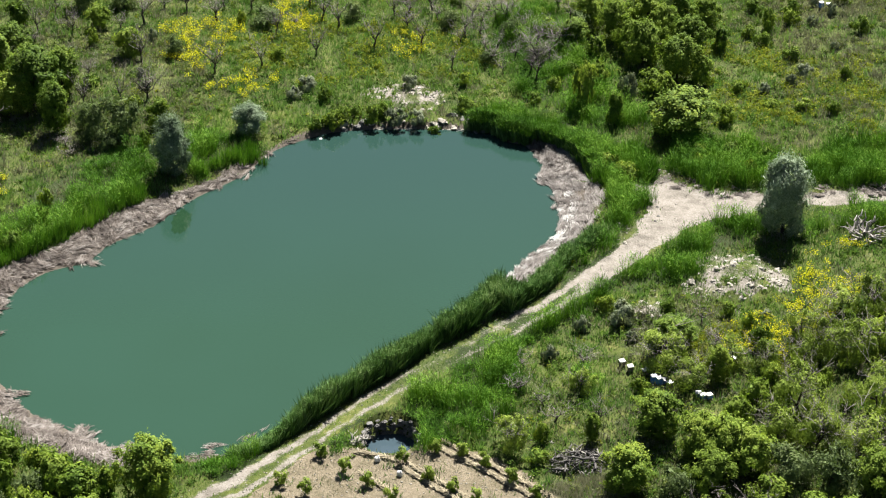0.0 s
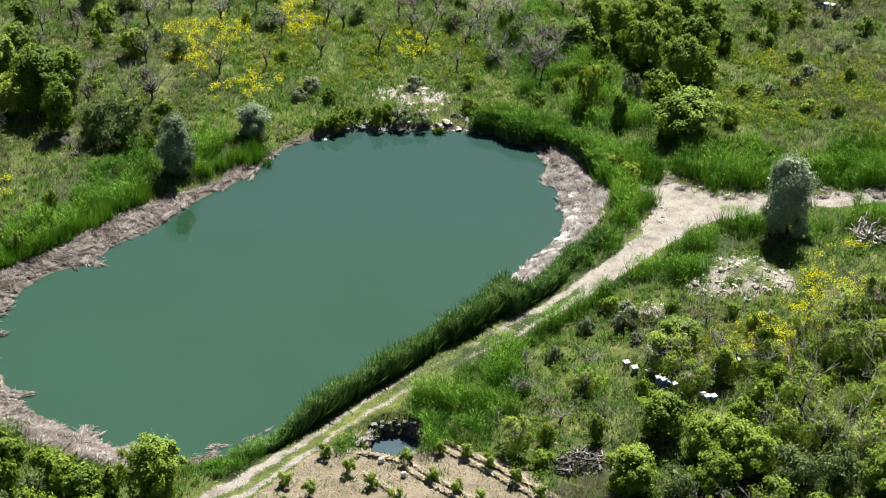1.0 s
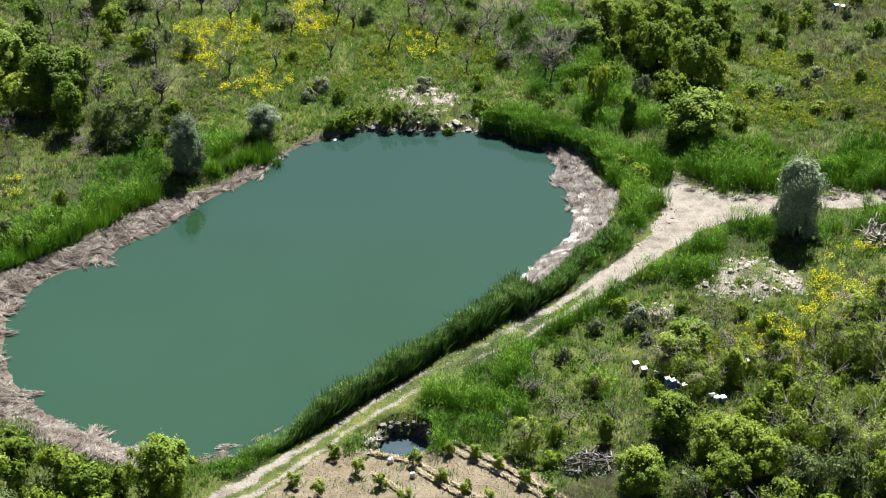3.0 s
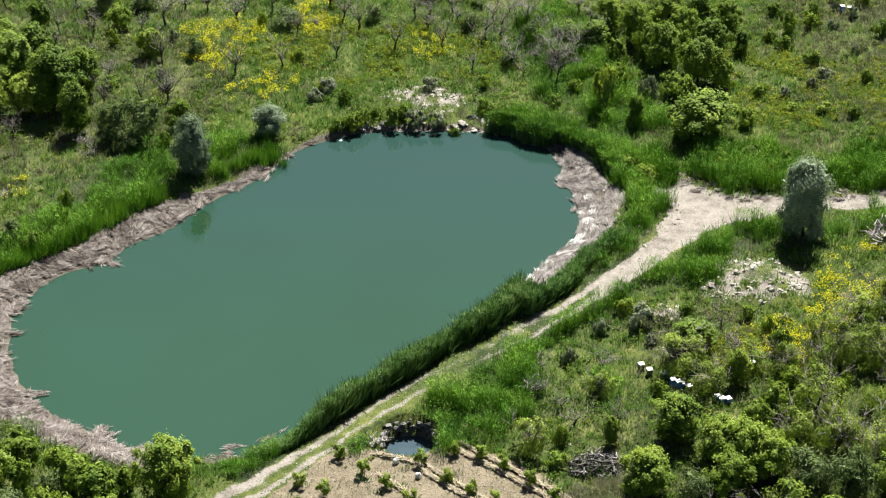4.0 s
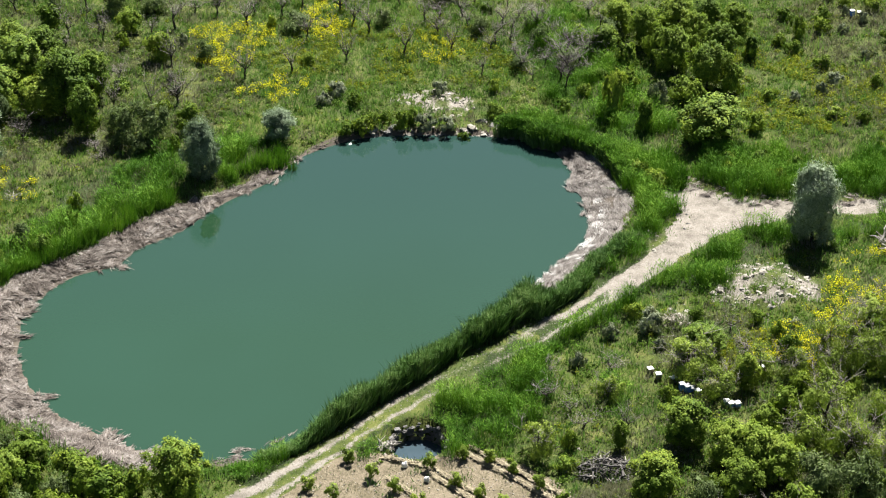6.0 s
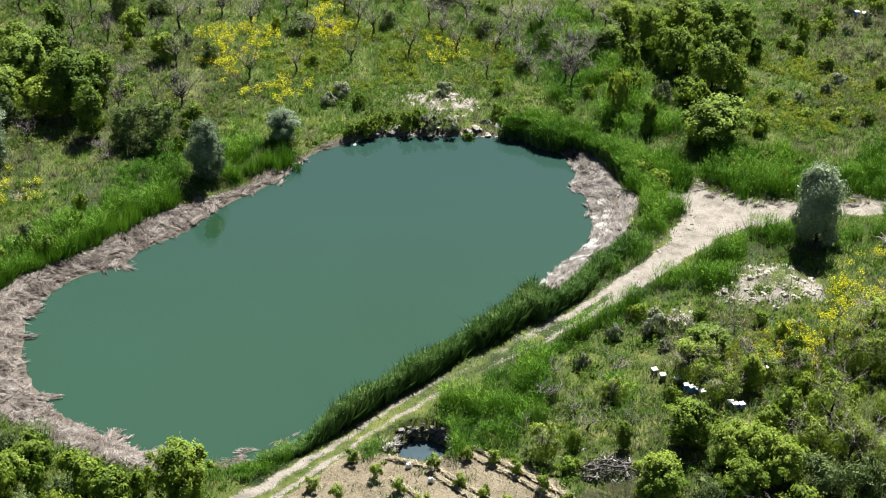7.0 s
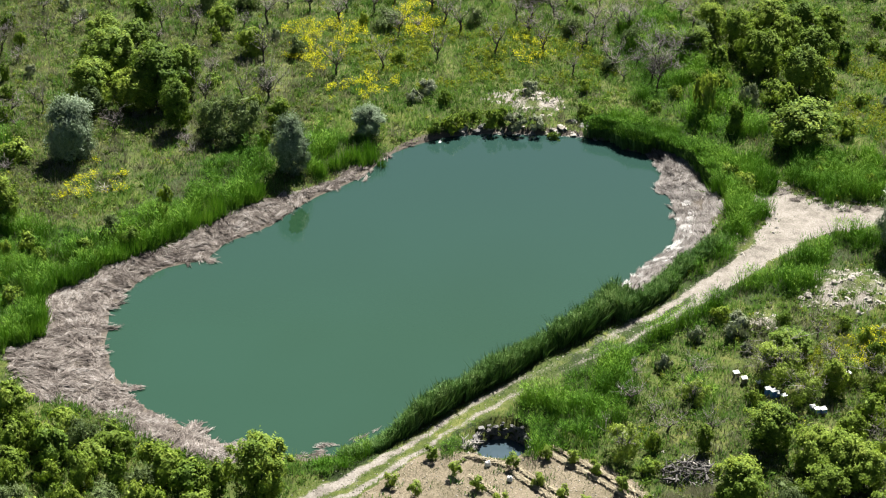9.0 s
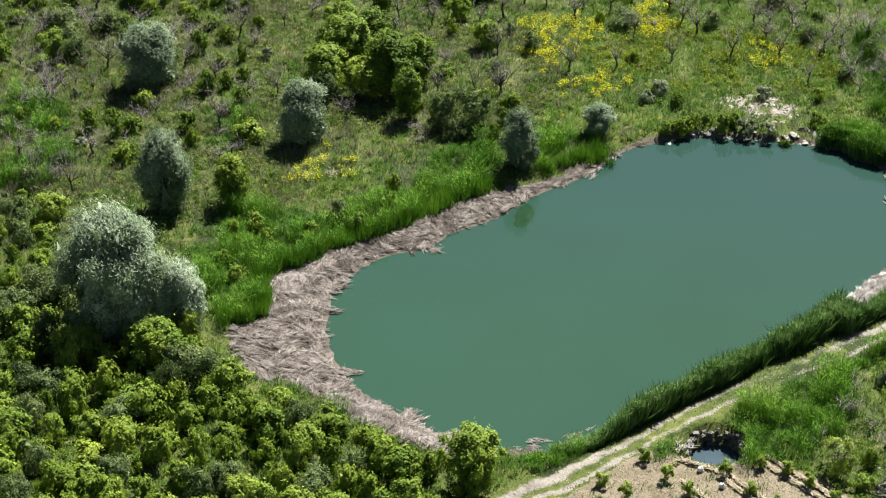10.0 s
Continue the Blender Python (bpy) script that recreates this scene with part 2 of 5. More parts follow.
CLEARING = spline([(17.3, 192.4), (19.6, 194.0), (22.1, 193.1), (24.4, 191.9), (28.6, 191.2), (28.0, 188.2), (24.2, 186.1), (20.5, 183.8), (17.4, 180.9), (17.1, 185.0), (18.2, 188.2)], 4)
PLOT = spline([(-15.6, 141.6), (-13.0, 145.4), (-9.5, 149.9), (-6.7, 149.9), (-3.5, 149.3), (-0.4, 150.9), (3.6, 148.7), (7.3, 145.0), (9.2, 142.0), (0.6, 137.8), (-13.3, 137.8)], 4)
MAT_LEFT = spline([(-44.4, 162.2), (-41.7, 164.9), (-42.8, 171.4), (-40.3, 173.8), (-36.3, 178.6), (-33.8, 180.9), (-31.3, 184.2), (-28.4, 188.3), (-25.2, 190.7), (-19.6, 196.1), (-15.4, 201.4),
                   (-15.3, 200.6), (-22.3, 190.5), (-25.4, 185.1), (-29.9, 178.7), (-34.2, 175.4), (-36.1, 171.2), (-36.1, 166.9), (-35.1, 162.5), (-33.1, 158.4), (-27.9, 153.5), (-23.5, 150.9),
                   (-23.4, 147.6), (-27.9, 148.6), (-31.9, 151.3), (-36.1, 154.4), (-40.4, 155.2), (-41.9, 157.7)], 4)
MAT_RIGHT = spline([(8.1, 202.5), (10.1, 201.3), (12.4, 198.6), (13.5, 195.1), (14.2, 191.3), (13.4, 187.2), (12.9, 184.3), (11.0, 180.5), (8.4, 176.2), (5.5, 172.7), (4.0, 173.2), (4.0, 174.5),
                    (6.9, 180.5), (9.7, 184.1), (10.5, 187.2), (10.2, 191.9), (8.6, 194.7), (9.2, 197.4)], 4)
RUBBLE = [spline([(20.2, 174.0), (23.0, 178.4), (26.0, 179.7), (29.0, 177.9), (29.0, 174.5), (25.7, 172.1), (21.8, 171.7)], 4),
          spline([(15.6, 169.3), (17.2, 172.6), (18.4, 169.3), (17.5, 167.1)], 4),
          spline([(-7.1, 213.5), (-3.8, 214.6), (-0.4, 213.1), (0.2, 210.2), (-1.8, 208.5), (-4.8, 209.9), (-6.8, 211.2)], 4),
          spline([(15.4, 185.0), (16.4, 188.2), (16.9, 185.0), (16.5, 181.9), (15.2, 180.9)], 4)]
NORTH_BANK = np.array([(-10.4, 204.9), (-7.8, 205.5), (-1.3, 205.7), (4.1, 205.0), (6.5, 202.6), (8.3, 201.7)])
PIT = (-4.0, 151.9)
PIT_R = (2.1, 2.3)


LUSH_ZONES = [spline(p, 4) for p in (
    [(-36.5, 192.8), (-33.4, 196.7), (-28.4, 198.7), (-26.5, 194.5), (-26.9, 188.7), (-30.0, 185.5), (-33.9, 181.6), (-36.4, 179.1), (-38.1, 177.2), (-40.3, 173.8), (-42.7, 171.4), (-43.1, 177.4), (-38.9, 181.3), (-38.1, 187.4)],
    [(-51.6, 177.1), (-49.3, 182.2), (-43.5, 183.8), (-37.9, 181.5), (-38.3, 176.2), (-42.2, 173.5), (-40.8, 165.1), (-44.3, 161.7), (-47.7, 167.7)],
    [(-23.9, 201.9), (-21.2, 204.9), (-17.7, 201.9), (-17.2, 197.4), (-19.9, 196.0), (-23.0, 195.4)],
    [(4.7, 208.7), (9.0, 207.4), (14.9, 203.7), (14.6, 198.9), (13.0, 196.0), (10.6, 199.5), (7.8, 201.9), (5.1, 203.1)],
    [(12.9, 197.7), (15.1, 200.4), (18.6, 197.7), (18.6, 193.5), (14.2, 193.2)],
    [(20.4, 198.9), (24.2, 201.3), (30.5, 198.9), (30.7, 193.7), (26.5, 192.8), (20.5, 195.4)],
    [(35.1, 199.5), (41.7, 201.9), (51.5, 202.5), (49.6, 193.2), (40.2, 192.8), (34.2, 193.5)],
    [(14.6, 190.4), (15.9, 192.1), (18.6, 190.4), (17.6, 187.7), (16.2, 185.6), (15.2, 180.9), (12.9, 177.1), (10.2, 173.8), (7.3, 170.7), (8.3, 173.5), (11.9, 178.4), (13.8, 182.4), (14.5, 186.6)],
    [(19.2, 179.4), (24.7, 185.6), (28.1, 187.2), (27.7, 181.9), (23.0, 178.9), (20.5, 175.0), (14.0, 173.5), (15.6, 176.9)],
    [(31.8, 186.6), (36.2, 189.1), (41.1, 188.8), (40.6, 185.6), (35.6, 185.0), (31.8, 183.0)],
    [(-8.0, 151.2), (-6.7, 154.4), (-6.8, 151.8), (-7.4, 149.3)],
    [(-3.4, 154.0), (-1.9, 158.0), (0.3, 155.6), (-0.2, 151.2), (-2.1, 150.9)],
    [(-34.6, 153.8), (-32.6, 154.9), (-31.5, 151.4), (-32.7, 150.8)],
    [(-19.0, 147.8), (-14.5, 148.9), (-15.1, 146.0), (-18.8, 145.6)],
    [(0.7, 162.2), (5.3, 165.7), (4.1, 152.4), (0.7, 154.0)],
    [(0.3, 162.9), (6.8, 169.2), (12.7, 176.4), (15.7, 178.4), (14.9, 173.5), (10.4, 168.4), (7.1, 163.4), (3.4, 159.1)],
    [(9.6, 159.2), (11.4, 159.2), (13.0, 157.2), (11.6, 156.0), (9.7, 156.7)],
    [(-76.6, 201.1), (-73.5, 202.3), (-69.6, 199.7), (-68.9, 194.8), (-71.9, 193.7), (-74.4, 194.5)],
    [(-69.9, 195.3), (-67.8, 196.5), (-65.4, 190.6), (-67.3, 188.8)],
    [(-72.4, 188.8), (-69.5, 189.9), (-67.4, 185.0), (-70.6, 183.3)],
    [(7.2, 218.2), (13.2, 221.5), (16.3, 214.4), (19.0, 205.5), (15.2, 205.4), (10.0, 209.1)],
    [(8.4, 234.8), (11.9, 231.8), (12.7, 221.7), (8.1, 220.3), (4.7, 224.4)],
    [(-55.4, 202.1), (-52.5, 201.9), (-50.7, 196.6), (-53.7, 195.5)],
)]
YELLOW_ZONES = [spline(p, 4) for p in (
    [(-28.2, 226.2), (-26.2, 229.9), (-22.1, 230.6), (-20.1, 227.7), (-22.1, 223.4), (-24.7, 217.2), (-27.0, 217.8)],
    [(-22.9, 212.5), (-20.3, 214.8), (-16.0, 216.9), (-15.3, 214.8), (-19.5, 211.9)],
    [(30.0, 176.9), (31.7, 181.9), (35.2, 179.4), (33.6, 172.1), (29.9, 165.7), (23.8, 164.0), (23.2, 167.1), (28.2, 170.3)],
    [(-5.4, 222.0), (-3.7, 226.9), (-2.2, 222.7), (-3.6, 219.9)],
    [(-18.1, 232.9), (-14.6, 235.1), (-13.2, 229.1), (-16.6, 226.9)],
    [(-44.4, 190.3), (-41.5, 194.3), (-40.1, 189.9), (-43.3, 187.7)],
)]
SUNNY_ZONES = [spline(p, 4) for p in (
    [(28.0, 226.3), (32.1, 224.1), (36.0, 217.7), (35.2, 207.0), (29.3, 205.3), (26.5, 211.3)],
    [(38.6, 217.2), (44.6, 222.7), (48.4, 218.5), (45.7, 203.1), (39.1, 201.9)],
    [(-21.5, 229.9), (-10.9, 231.4), (2.1, 228.4), (3.2, 218.5), (-10.3, 215.8), (-19.4, 217.2)],
    [(17.8, 162.2), (23.5, 169.3), (28.1, 165.7), (24.2, 158.9)],
)]
DRY_ZONES = [spline(p, 4) for p in (
    [(28.1, 205.7), (32.0, 207.0), (39.4, 214.1), (38.2, 205.2), (35.0, 201.0), (28.7, 200.8)],
    [(33.6, 236.3), (55.0, 236.0), (48.9, 203.1), (38.2, 205.2), (34.2, 211.4)],
    [(-91.6, 230.5), (-52.8, 237.0), (-41.8, 206.7), (-42.4, 188.4), (-51.1, 179.2), (-65.7, 184.5), (-68.8, 166.1)],
    [(-45.7, 226.9), (-26.5, 226.9), (-24.4, 204.3), (-41.5, 200.7)],
    [(14.5, 168.0), (23.9, 169.3), (35.8, 165.7), (36.5, 137.8), (9.8, 137.8), (8.2, 148.9), (14.0, 156.0)],
)]


def any_inside(zones, x, y):
    hit = np.zeros(x.shape, bool)
    for z in zones:
        hit |= inside(z, x, y)
    return hit


def pond_side(x, y):
    """Metres from the waterline: more than nought on land."""
    return away(POND, x, y, True) * np.where(inside(POND, x, y), -1, 1)


def height(x, y, side=None):
    x, y = np.atleast_1d(np.asarray(x, float)), np.atleast_1d(np.asarray(y, float))
    side = pond_side(x, y) if side is None else side
    steep = smooth(7.0, 3.0, away(NORTH_BANK, x, y))
    h = np.where(side < 0, np.maximum(-1.4, side * 0.5), 0.6 * smooth(-0.3, 3.2, side) * (1 - steep) + 0.55 * smooth(-0.1, 0.8, side) * steep)
    h = h + smooth(1.5, 5, side) * (0.30 * (ripple(x, y, 7.0) - 0.5) + 0.12 * (ripple(x + 31, y, 1.7) - 0.5)) * smooth(0.5, 3.0, away(ROAD, x, y))
    for poly, up in zip(RUBBLE, (0.7, 0.5, 0.35, 0.2)):
        c = poly.mean(0)
        r = np.linalg.norm(poly - c, axis=1).mean()
        h = h + up * (1 - smooth(0.2, 1.3, np.hypot(x - c[0], y - c[1]) / r)) * (0.7 + 0.6 * ripple(x, y, 1.2))
    e = np.hypot((x - PIT[0]) / PIT_R[0], (y - PIT[1]) / PIT_R[1])
    return np.where(e < 1.14, -1.4, h)


def spot(x, y, sink=0.0):
    return float(height(x, y)[0]) - sink


# ---- mesh helpers ----
def mesh_of(name, verts, faces, material, smooth_shade=False):
    me = bpy.data.meshes.new(name)
    if isinstance(verts, np.ndarray):
        me.vertices.add(len(verts))
        me.vertices.foreach_set("co", verts.astype(np.float32).ravel())
        n = faces.shape[1]
        me.loops.add(faces.size)
        me.loops.foreach_set("vertex_index", faces.astype(np.int32).ravel())
        me.polygons.add(len(faces))
        me.polygons.foreach_set("loop_start", np.arange(0, faces.size, n, dtype=np.int32))
        me.update(calc_edges=True)
    else:
        me.from_pydata(verts, [], faces)
        me.update()
    me.materials.append(material)
    if smooth_shade:
        me.polygons.foreach_set("use_smooth", [True] * len(me.polygons))
    return me


def part(name, me, parent, label="", m=None):
    ob = new(name, me)
    ob.parent = parent
    if m is not None:
        ob.matrix_basis = m
    return tagged(ob, label) if label else ob


def thing(name, label, category, group="", at=None, kind=""):
    ob = new(name)
    if at is not None:
        ob.matrix_basis = at
    return tagged(ob, label, category, group, kind)


def box_mesh(name, size, material, bevel=0.01, taper=1.0):
    bm = bmesh.new()
    bmesh.ops.create_cube(bm, size=1.0)
    for v in bm.verts:
        k = taper if v.co.z > 0 else 1.0
        v.co = Vector((v.co.x * size[0] * k, v.co.y * size[1] * k, (v.co.z + 0.5) * size[2]))
    bmesh.ops.bevel(bm, geom=bm.edges[:], offset=bevel, segments=1, affect="EDGES")
    me = bpy.data.meshes.new(name)
    bm.to_mesh(me)
    bm.free()
    me.materials.append(material)
    return me


def stone_mesh(name, seed, material, flat=0.6):
    rng = random.Random(seed)
    bm = bmesh.new()
    bmesh.ops.create_icosphere(bm, subdivisions=2, radius=0.5)
    off = Vector((rng.uniform(0, 90), rng.uniform(0, 90), 0))
    for v in bm.verts:
        k = 0.75 + 0.7 * noise.noise(v.co * 1.6 + off) + 0.25 * noise.noise(v.co * 4 + off)
        v.co = Vector((v.co.x * k, v.co.y * k, v.co.z * k * flat))
    me = bpy.data.meshes.new(name)
    bm.to_mesh(me)
    bm.free()
    me.materials.append(material)
    return me


class Tubes:
    """Tapered tubes joined into one mesh."""

    def __init__(self):
        self.v, self.f = [], []

    def add(self, pts, radii, sides=5):
        base = len(self.v)
        for k, (p, r) in enumerate(zip(pts, radii)):
            d = (pts[min(k + 1, len(pts) - 1)] - pts[max(k - 1, 0)]).normalized()
            a = d.orthogonal().normalized()
            b = d.cross(a)
            for s in range(sides):
                w = 2 * math.pi * s / sides
                self.v.append(p + (a * math.cos(w) + b * math.sin(w)) * r)
        for k in range(len(pts) - 1):
            for s in range(sides):
                i, j = base + k * sides + s, base + k * sides + (s + 1) % sides
                self.f.append((i, j, j + sides, i + sides))
        self.f.append(tuple(base + (len(pts) - 1) * sides + s for s in range(sides)))

    def mesh(self, name, material):
        return mesh_of(name, [tuple(v) for v in self.v], self.f, material, True)


def bent(rng, a, b, wobble, n=4):
    pts = []
    size = (b - a).length
    for k in range(n):
        s = k / (n - 1)
        w = wobble * size * math.sin(math.pi * min(s * 1.1, 1.0))
        pts.append(a.lerp(b, s) + Vector((rng.uniform(-w, w), rng.uniform(-w, w), rng.uniform(-w, w) * 0.5)))
    return pts


def leaf_mesh(name, rng, centres, sizes, count, length, width, material, upright=0.0, heart=None, core=16, lumps=0.35):
    """A crown: many small leaves round clump centres, some stray shoots, and larger hidden leaves added within to block
    sunlight.
    """
    c, size = np.array(centres), np.array(sizes)
    pick = rng.randint(0, len(c), count)
    d = rng.normal(size=(count, 3))
    d /= np.linalg.norm(d, axis=1)[:, None]
    reach = rng.uniform(0.3, 1.0, count) ** 0.6 * np.where(rng.rand(count) < 0.2, rng.uniform(1.05, 1.45, count), 1.0)
    p = c[pick] + d * (1.0, 1.0, 1.15) * (size[pick] * reach)[:, None]
    p[:, 2] = np.maximum(p[:, 2], 0.05)
    out = p - np.array(heart)
    out /= np.linalg.norm(out, axis=1)[:, None] + 1e-6
    face = d * lumps + out * 0.95 + rng.normal(size=(count, 3)) * 0.36
    face[:, 2] += 0.2
    axis = np.cross(face, rng.normal(size=(count, 3)) + (0, 0, 1e-3))
    axis /= np.linalg.norm(axis, axis=1)[:, None]
    axis[:, 2] += upright * np.sign(axis[:, 2])
    axis /= np.linalg.norm(axis, axis=1)[:, None]
    side = np.cross(axis, face)
    side /= np.linalg.norm(side, axis=1)[:, None] + 1e-9
    l, w = length * rng.uniform(0.5, 1.5, (count, 1)), width * rng.uniform(0.6, 1.4, (count, 1))
    v = np.stack([p - axis * l * 0.5 - side * w * 0.5, p - axis * l * 0.5 + side * w * 0.5, p + axis * l * 0.5], 1).reshape(-1, 3)
    # added inner leaves, large and random, that keep sun from the crown's near side
    inner = np.repeat(np.arange(len(c)), core)
    n = len(inner)
    q = c[inner] + rng.normal(size=(n, 3)) * 0.24 * size[inner, None]
    q[:, 2] = np.maximum(q[:, 2], 0.1)
    e = rng.normal(size=(n, 3, 3))
    e *= (0.40 * size[inner])[:, None, None] / np.linalg.norm(e, axis=2)[:, :, None]
    v = np.concatenate([v, (q[:, None] + e).reshape(-1, 3)])
    return mesh_of(name, v, np.arange(len(v)).reshape(-1, 3), material)


def plant_meshes(seed, h, w, crown_from, leaf, leaves, length, width, limbs=6, clumps=26, lumpy=0.22, upright=0.0, bark=None, puff=(0.2, 0.46), core=16, lumps=0.35):
    """Trunk with limbs, and crown, of a tree or shrub h high and w wide; the crown begins at the share crown_from of the height."""
    rng, r = random.Random(seed), np.random.RandomState(seed)
    t = Tubes()
    top = Vector((rng.uniform(-0.1, 0.1) * w, rng.uniform(-0.1, 0.1) * w, h * 0.8))
    r0 = 0.03 * h
    trunk = bent(rng, Vector((0, 0, -0.15)), top, 0.06, 5)
    t.add(trunk, [r0, r0 * 0.8, r0 * 0.6, r0 * 0.4, r0 * 0.15], 6)
    centres, sizes = [], []
    mid = Vector((0, 0, h * (crown_from + 1) / 2))
    half = Vector((w / 2, w / 2, h * (1 - crown_from) / 2))
    for k in range(clumps):
        a, e = k * 2.399 + rng.uniform(-0.4, 0.4), -0.9 + 1.86 * ((k * 0.7549 + 0.13 * seed) % 1.0)
        q = math.sqrt(1 - max(e, 0.0) ** 2) * (1.0 + min(e, 0.0) * 0.3)
        far = rng.uniform(0.4, 0.82) * (1 + rng.uniform(-lumpy, lumpy))
        p = mid + Vector((math.cos(a) * q * half.x * far, math.sin(a) * q * half.y * far, e * half.z * (0.86 if e > 0 else 0.95)))
        centres.append(tuple(p))
        sizes.append(min(half.x, half.z) * rng.uniform(*puff))
        if k < limbs:
            s = trunk[1 + k % 3]
            t.add(bent(rng, s, p, 0.1, 4), [r0 * 0.5, r0 * 0.35, r0 * 0.2, r0 * 0.06], 4)
    # three more hidden clumps in mid-crown, only there to stop light passing through
    if core > 8:
        for k in range(3):
            centres.append(tuple(mid + Vector((0, 0, half.z * (k - 1) * 0.4))))
            sizes.append(min(half.x, half.z) * 0.75)
    return t.mesh("trunk", bark or BARK), leaf_mesh("crown", r, centres, sizes, leaves, length, width, leaf, upright, tuple(mid - Vector((0, 0, h * 0.15))), core, lumps)


def bare_meshes(seed, h, w, twig=None):
    rng = random.Random(seed)
    t, fine = Tubes(), Tubes()
    r0 = 0.028 * h + 0.03
    fork = Vector((rng.uniform(-0.1, 0.1) * h, rng.uniform(-0.1, 0.1) * h, h * rng.uniform(0.2, 0.35)))
    t.add(bent(rng, Vector((0, 0, -0.1)), fork, 0.08, 4), [r0 * 1.3, r0, r0 * 0.9, r0 * 0.8], 6)
    for k in range(rng.randint(4, 6)):
        a = k * 2.4 + rng.uniform(-0.5, 0.5)
        end = Vector((math.cos(a) * w * rng.uniform(0.25, 0.5), math.sin(a) * w * rng.uniform(0.25, 0.5), h * rng.uniform(0.65, 1.0)))
        limb = bent(rng, fork, end, 0.1, 5)
        t.add(limb, [r0 * 0.6, r0 * 0.45, r0 * 0.32, r0 * 0.2, r0 * 0.07], 5)
        for j in range(8):
            s = limb[rng.randint(1, 4)]
            e = s + Vector((rng.gauss(0, 0.16) * w, rng.gauss(0, 0.16) * w, rng.uniform(0.0, 0.3) * h))
            b = bent(rng, s, e, 0.12, 3)
            fine.add(b, [r0 * 0.2, r0 * 0.13, r0 * 0.05], 3)
            for i in range(3):
                e2 = b[2] + Vector((rng.gauss(0, 0.08) * w, rng.gauss(0, 0.08) * w, rng.uniform(-0.05, 0.16) * h))
                fine.add([b[rng.randint(1, 2)], e2], [r0 * 0.09, r0 * 0.03], 3)
    return t.mesh("trunk", BARK), fine.mesh("twigs", twig or TWIG)


# ---- ground and water ----
def build_ground():
    xs = np.concatenate([-np.geomspace(3000, 110, 14), np.arange(-104, -22, 0.8), np.arange(-22, 46, 0.36), np.arange(46, 64, 0.8), np.geomspace(70, 3000, 14)])
    ys = np.concatenate([-np.geomspace(3000, 20, 12), np.linspace(0, 125, 14), np.arange(129, 138, 0.8), np.arange(138, 198, 0.4), np.arange(198, 252, 0.75), np.geomspace(258, 4000, 16)])
    gx, gy = [g.ravel() for g in np.meshgrid(xs, ys)]
    side = pond_side(gx, gy)
    z = height(gx, gy, side)
    nx, ny = len(xs), len(ys)
    i = (np.arange(ny - 1)[:, None] * nx + np.arange(nx - 1)[None]).ravel()
    me = mesh_of("ground", np.stack([gx, gy, z], 1), np.stack([i, i + 1, i + nx + 1, i + nx], 1), EARTH, True)
    road = away(ROAD, *wavy(gx, gy, 0.22))
    soil = inside(PLOT, *wavy(gx, gy, 0.4)) * (0.75 + 0.4 * ripple(gx, gy, 1.5))
    worn = ripple(gx, gy, 4.0) * 0.5 + ripple(gx, gy, 1.1) * 0.5
    green_part = np.exp(-((gx - 0.3) / 6.0) ** 2)
    wx, wy = wavy(gx, gy, 0.3)
    ruts = np.maximum(np.exp(-(away(RUT_POND, wx, wy) / 0.55) ** 2) * (1 - 0.6 * green_part), np.exp(-(away(RUT_LAND, wx, wy) / 0.36) ** 2) * (1.0 - 0.5 * green_part))
    pale = np.maximum(ruts * (0.55 + 0.55 * worn), 0.42 * smooth(1.5, 0.9, road) * worn)
    pale = np.maximum(pale, inside(CLEARING, *wavy(gx, gy, 0.35)) * (0.7 + 0.5 * worn))
    far = smooth(9.2, 13.2, gx)
    pale = np.maximum(pale, far * smooth(1.6, 1.0, road) * (0.6 + 0.6 * worn))
    for poly in RUBBLE:
        pale = np.maximum(pale, inside(poly, *wavy(gx, gy, 1.3)) * (1.35 if poly is RUBBLE[2] else 0.9) * ripple(gx, gy, 1.5))
    mud = smooth(1.0, 0.2, side) * (side > -9) + inside(MAT_LEFT, gx, gy) + inside(MAT_RIGHT, gx, gy)
    for name, values in (("lush_dark", any_inside(LUSH_ZONES, *wavy(gx, gy)) * 0.9), ("soil", soil), ("pale", pale), ("mud", np.clip(mud, 0, 1))):
        at = me.attributes.new(name, "FLOAT", "POINT")
        at.data.foreach_set("value", values.astype(np.float32))
    tagged(new("ground", me), "uneven turf with pale dirt tracks and bare soil", "ground", kind="structure")


build_ground()
pond_bed = [(x, y, 0.0) for x, y in POND]
mid_pond = POND.mean(0)
swell = [((x - mid_pond[0]) * 1.05 + mid_pond[0], (y - mid_pond[1]) * 1.05 + mid_pond[1], 0.0) for x, y, _ in pond_bed]
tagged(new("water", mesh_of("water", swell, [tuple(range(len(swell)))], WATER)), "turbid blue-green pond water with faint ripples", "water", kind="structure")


# ---- grass, reeds and litter ----
rnd = np.random.RandomState(11)


def scatter(n, x0=-100, x1=62, y0=134, y1=242):
    """Random spots over the stretch of land that lies before the hovering point, with a margin."""
    x, y = rnd.uniform(x0, x1, n), rnd.uniform(y0, y1, n)
    a = np.degrees(np.arctan2(x, y))
    keep = (a > -22.5) & (a < 13)
    return x[keep], y[keep]


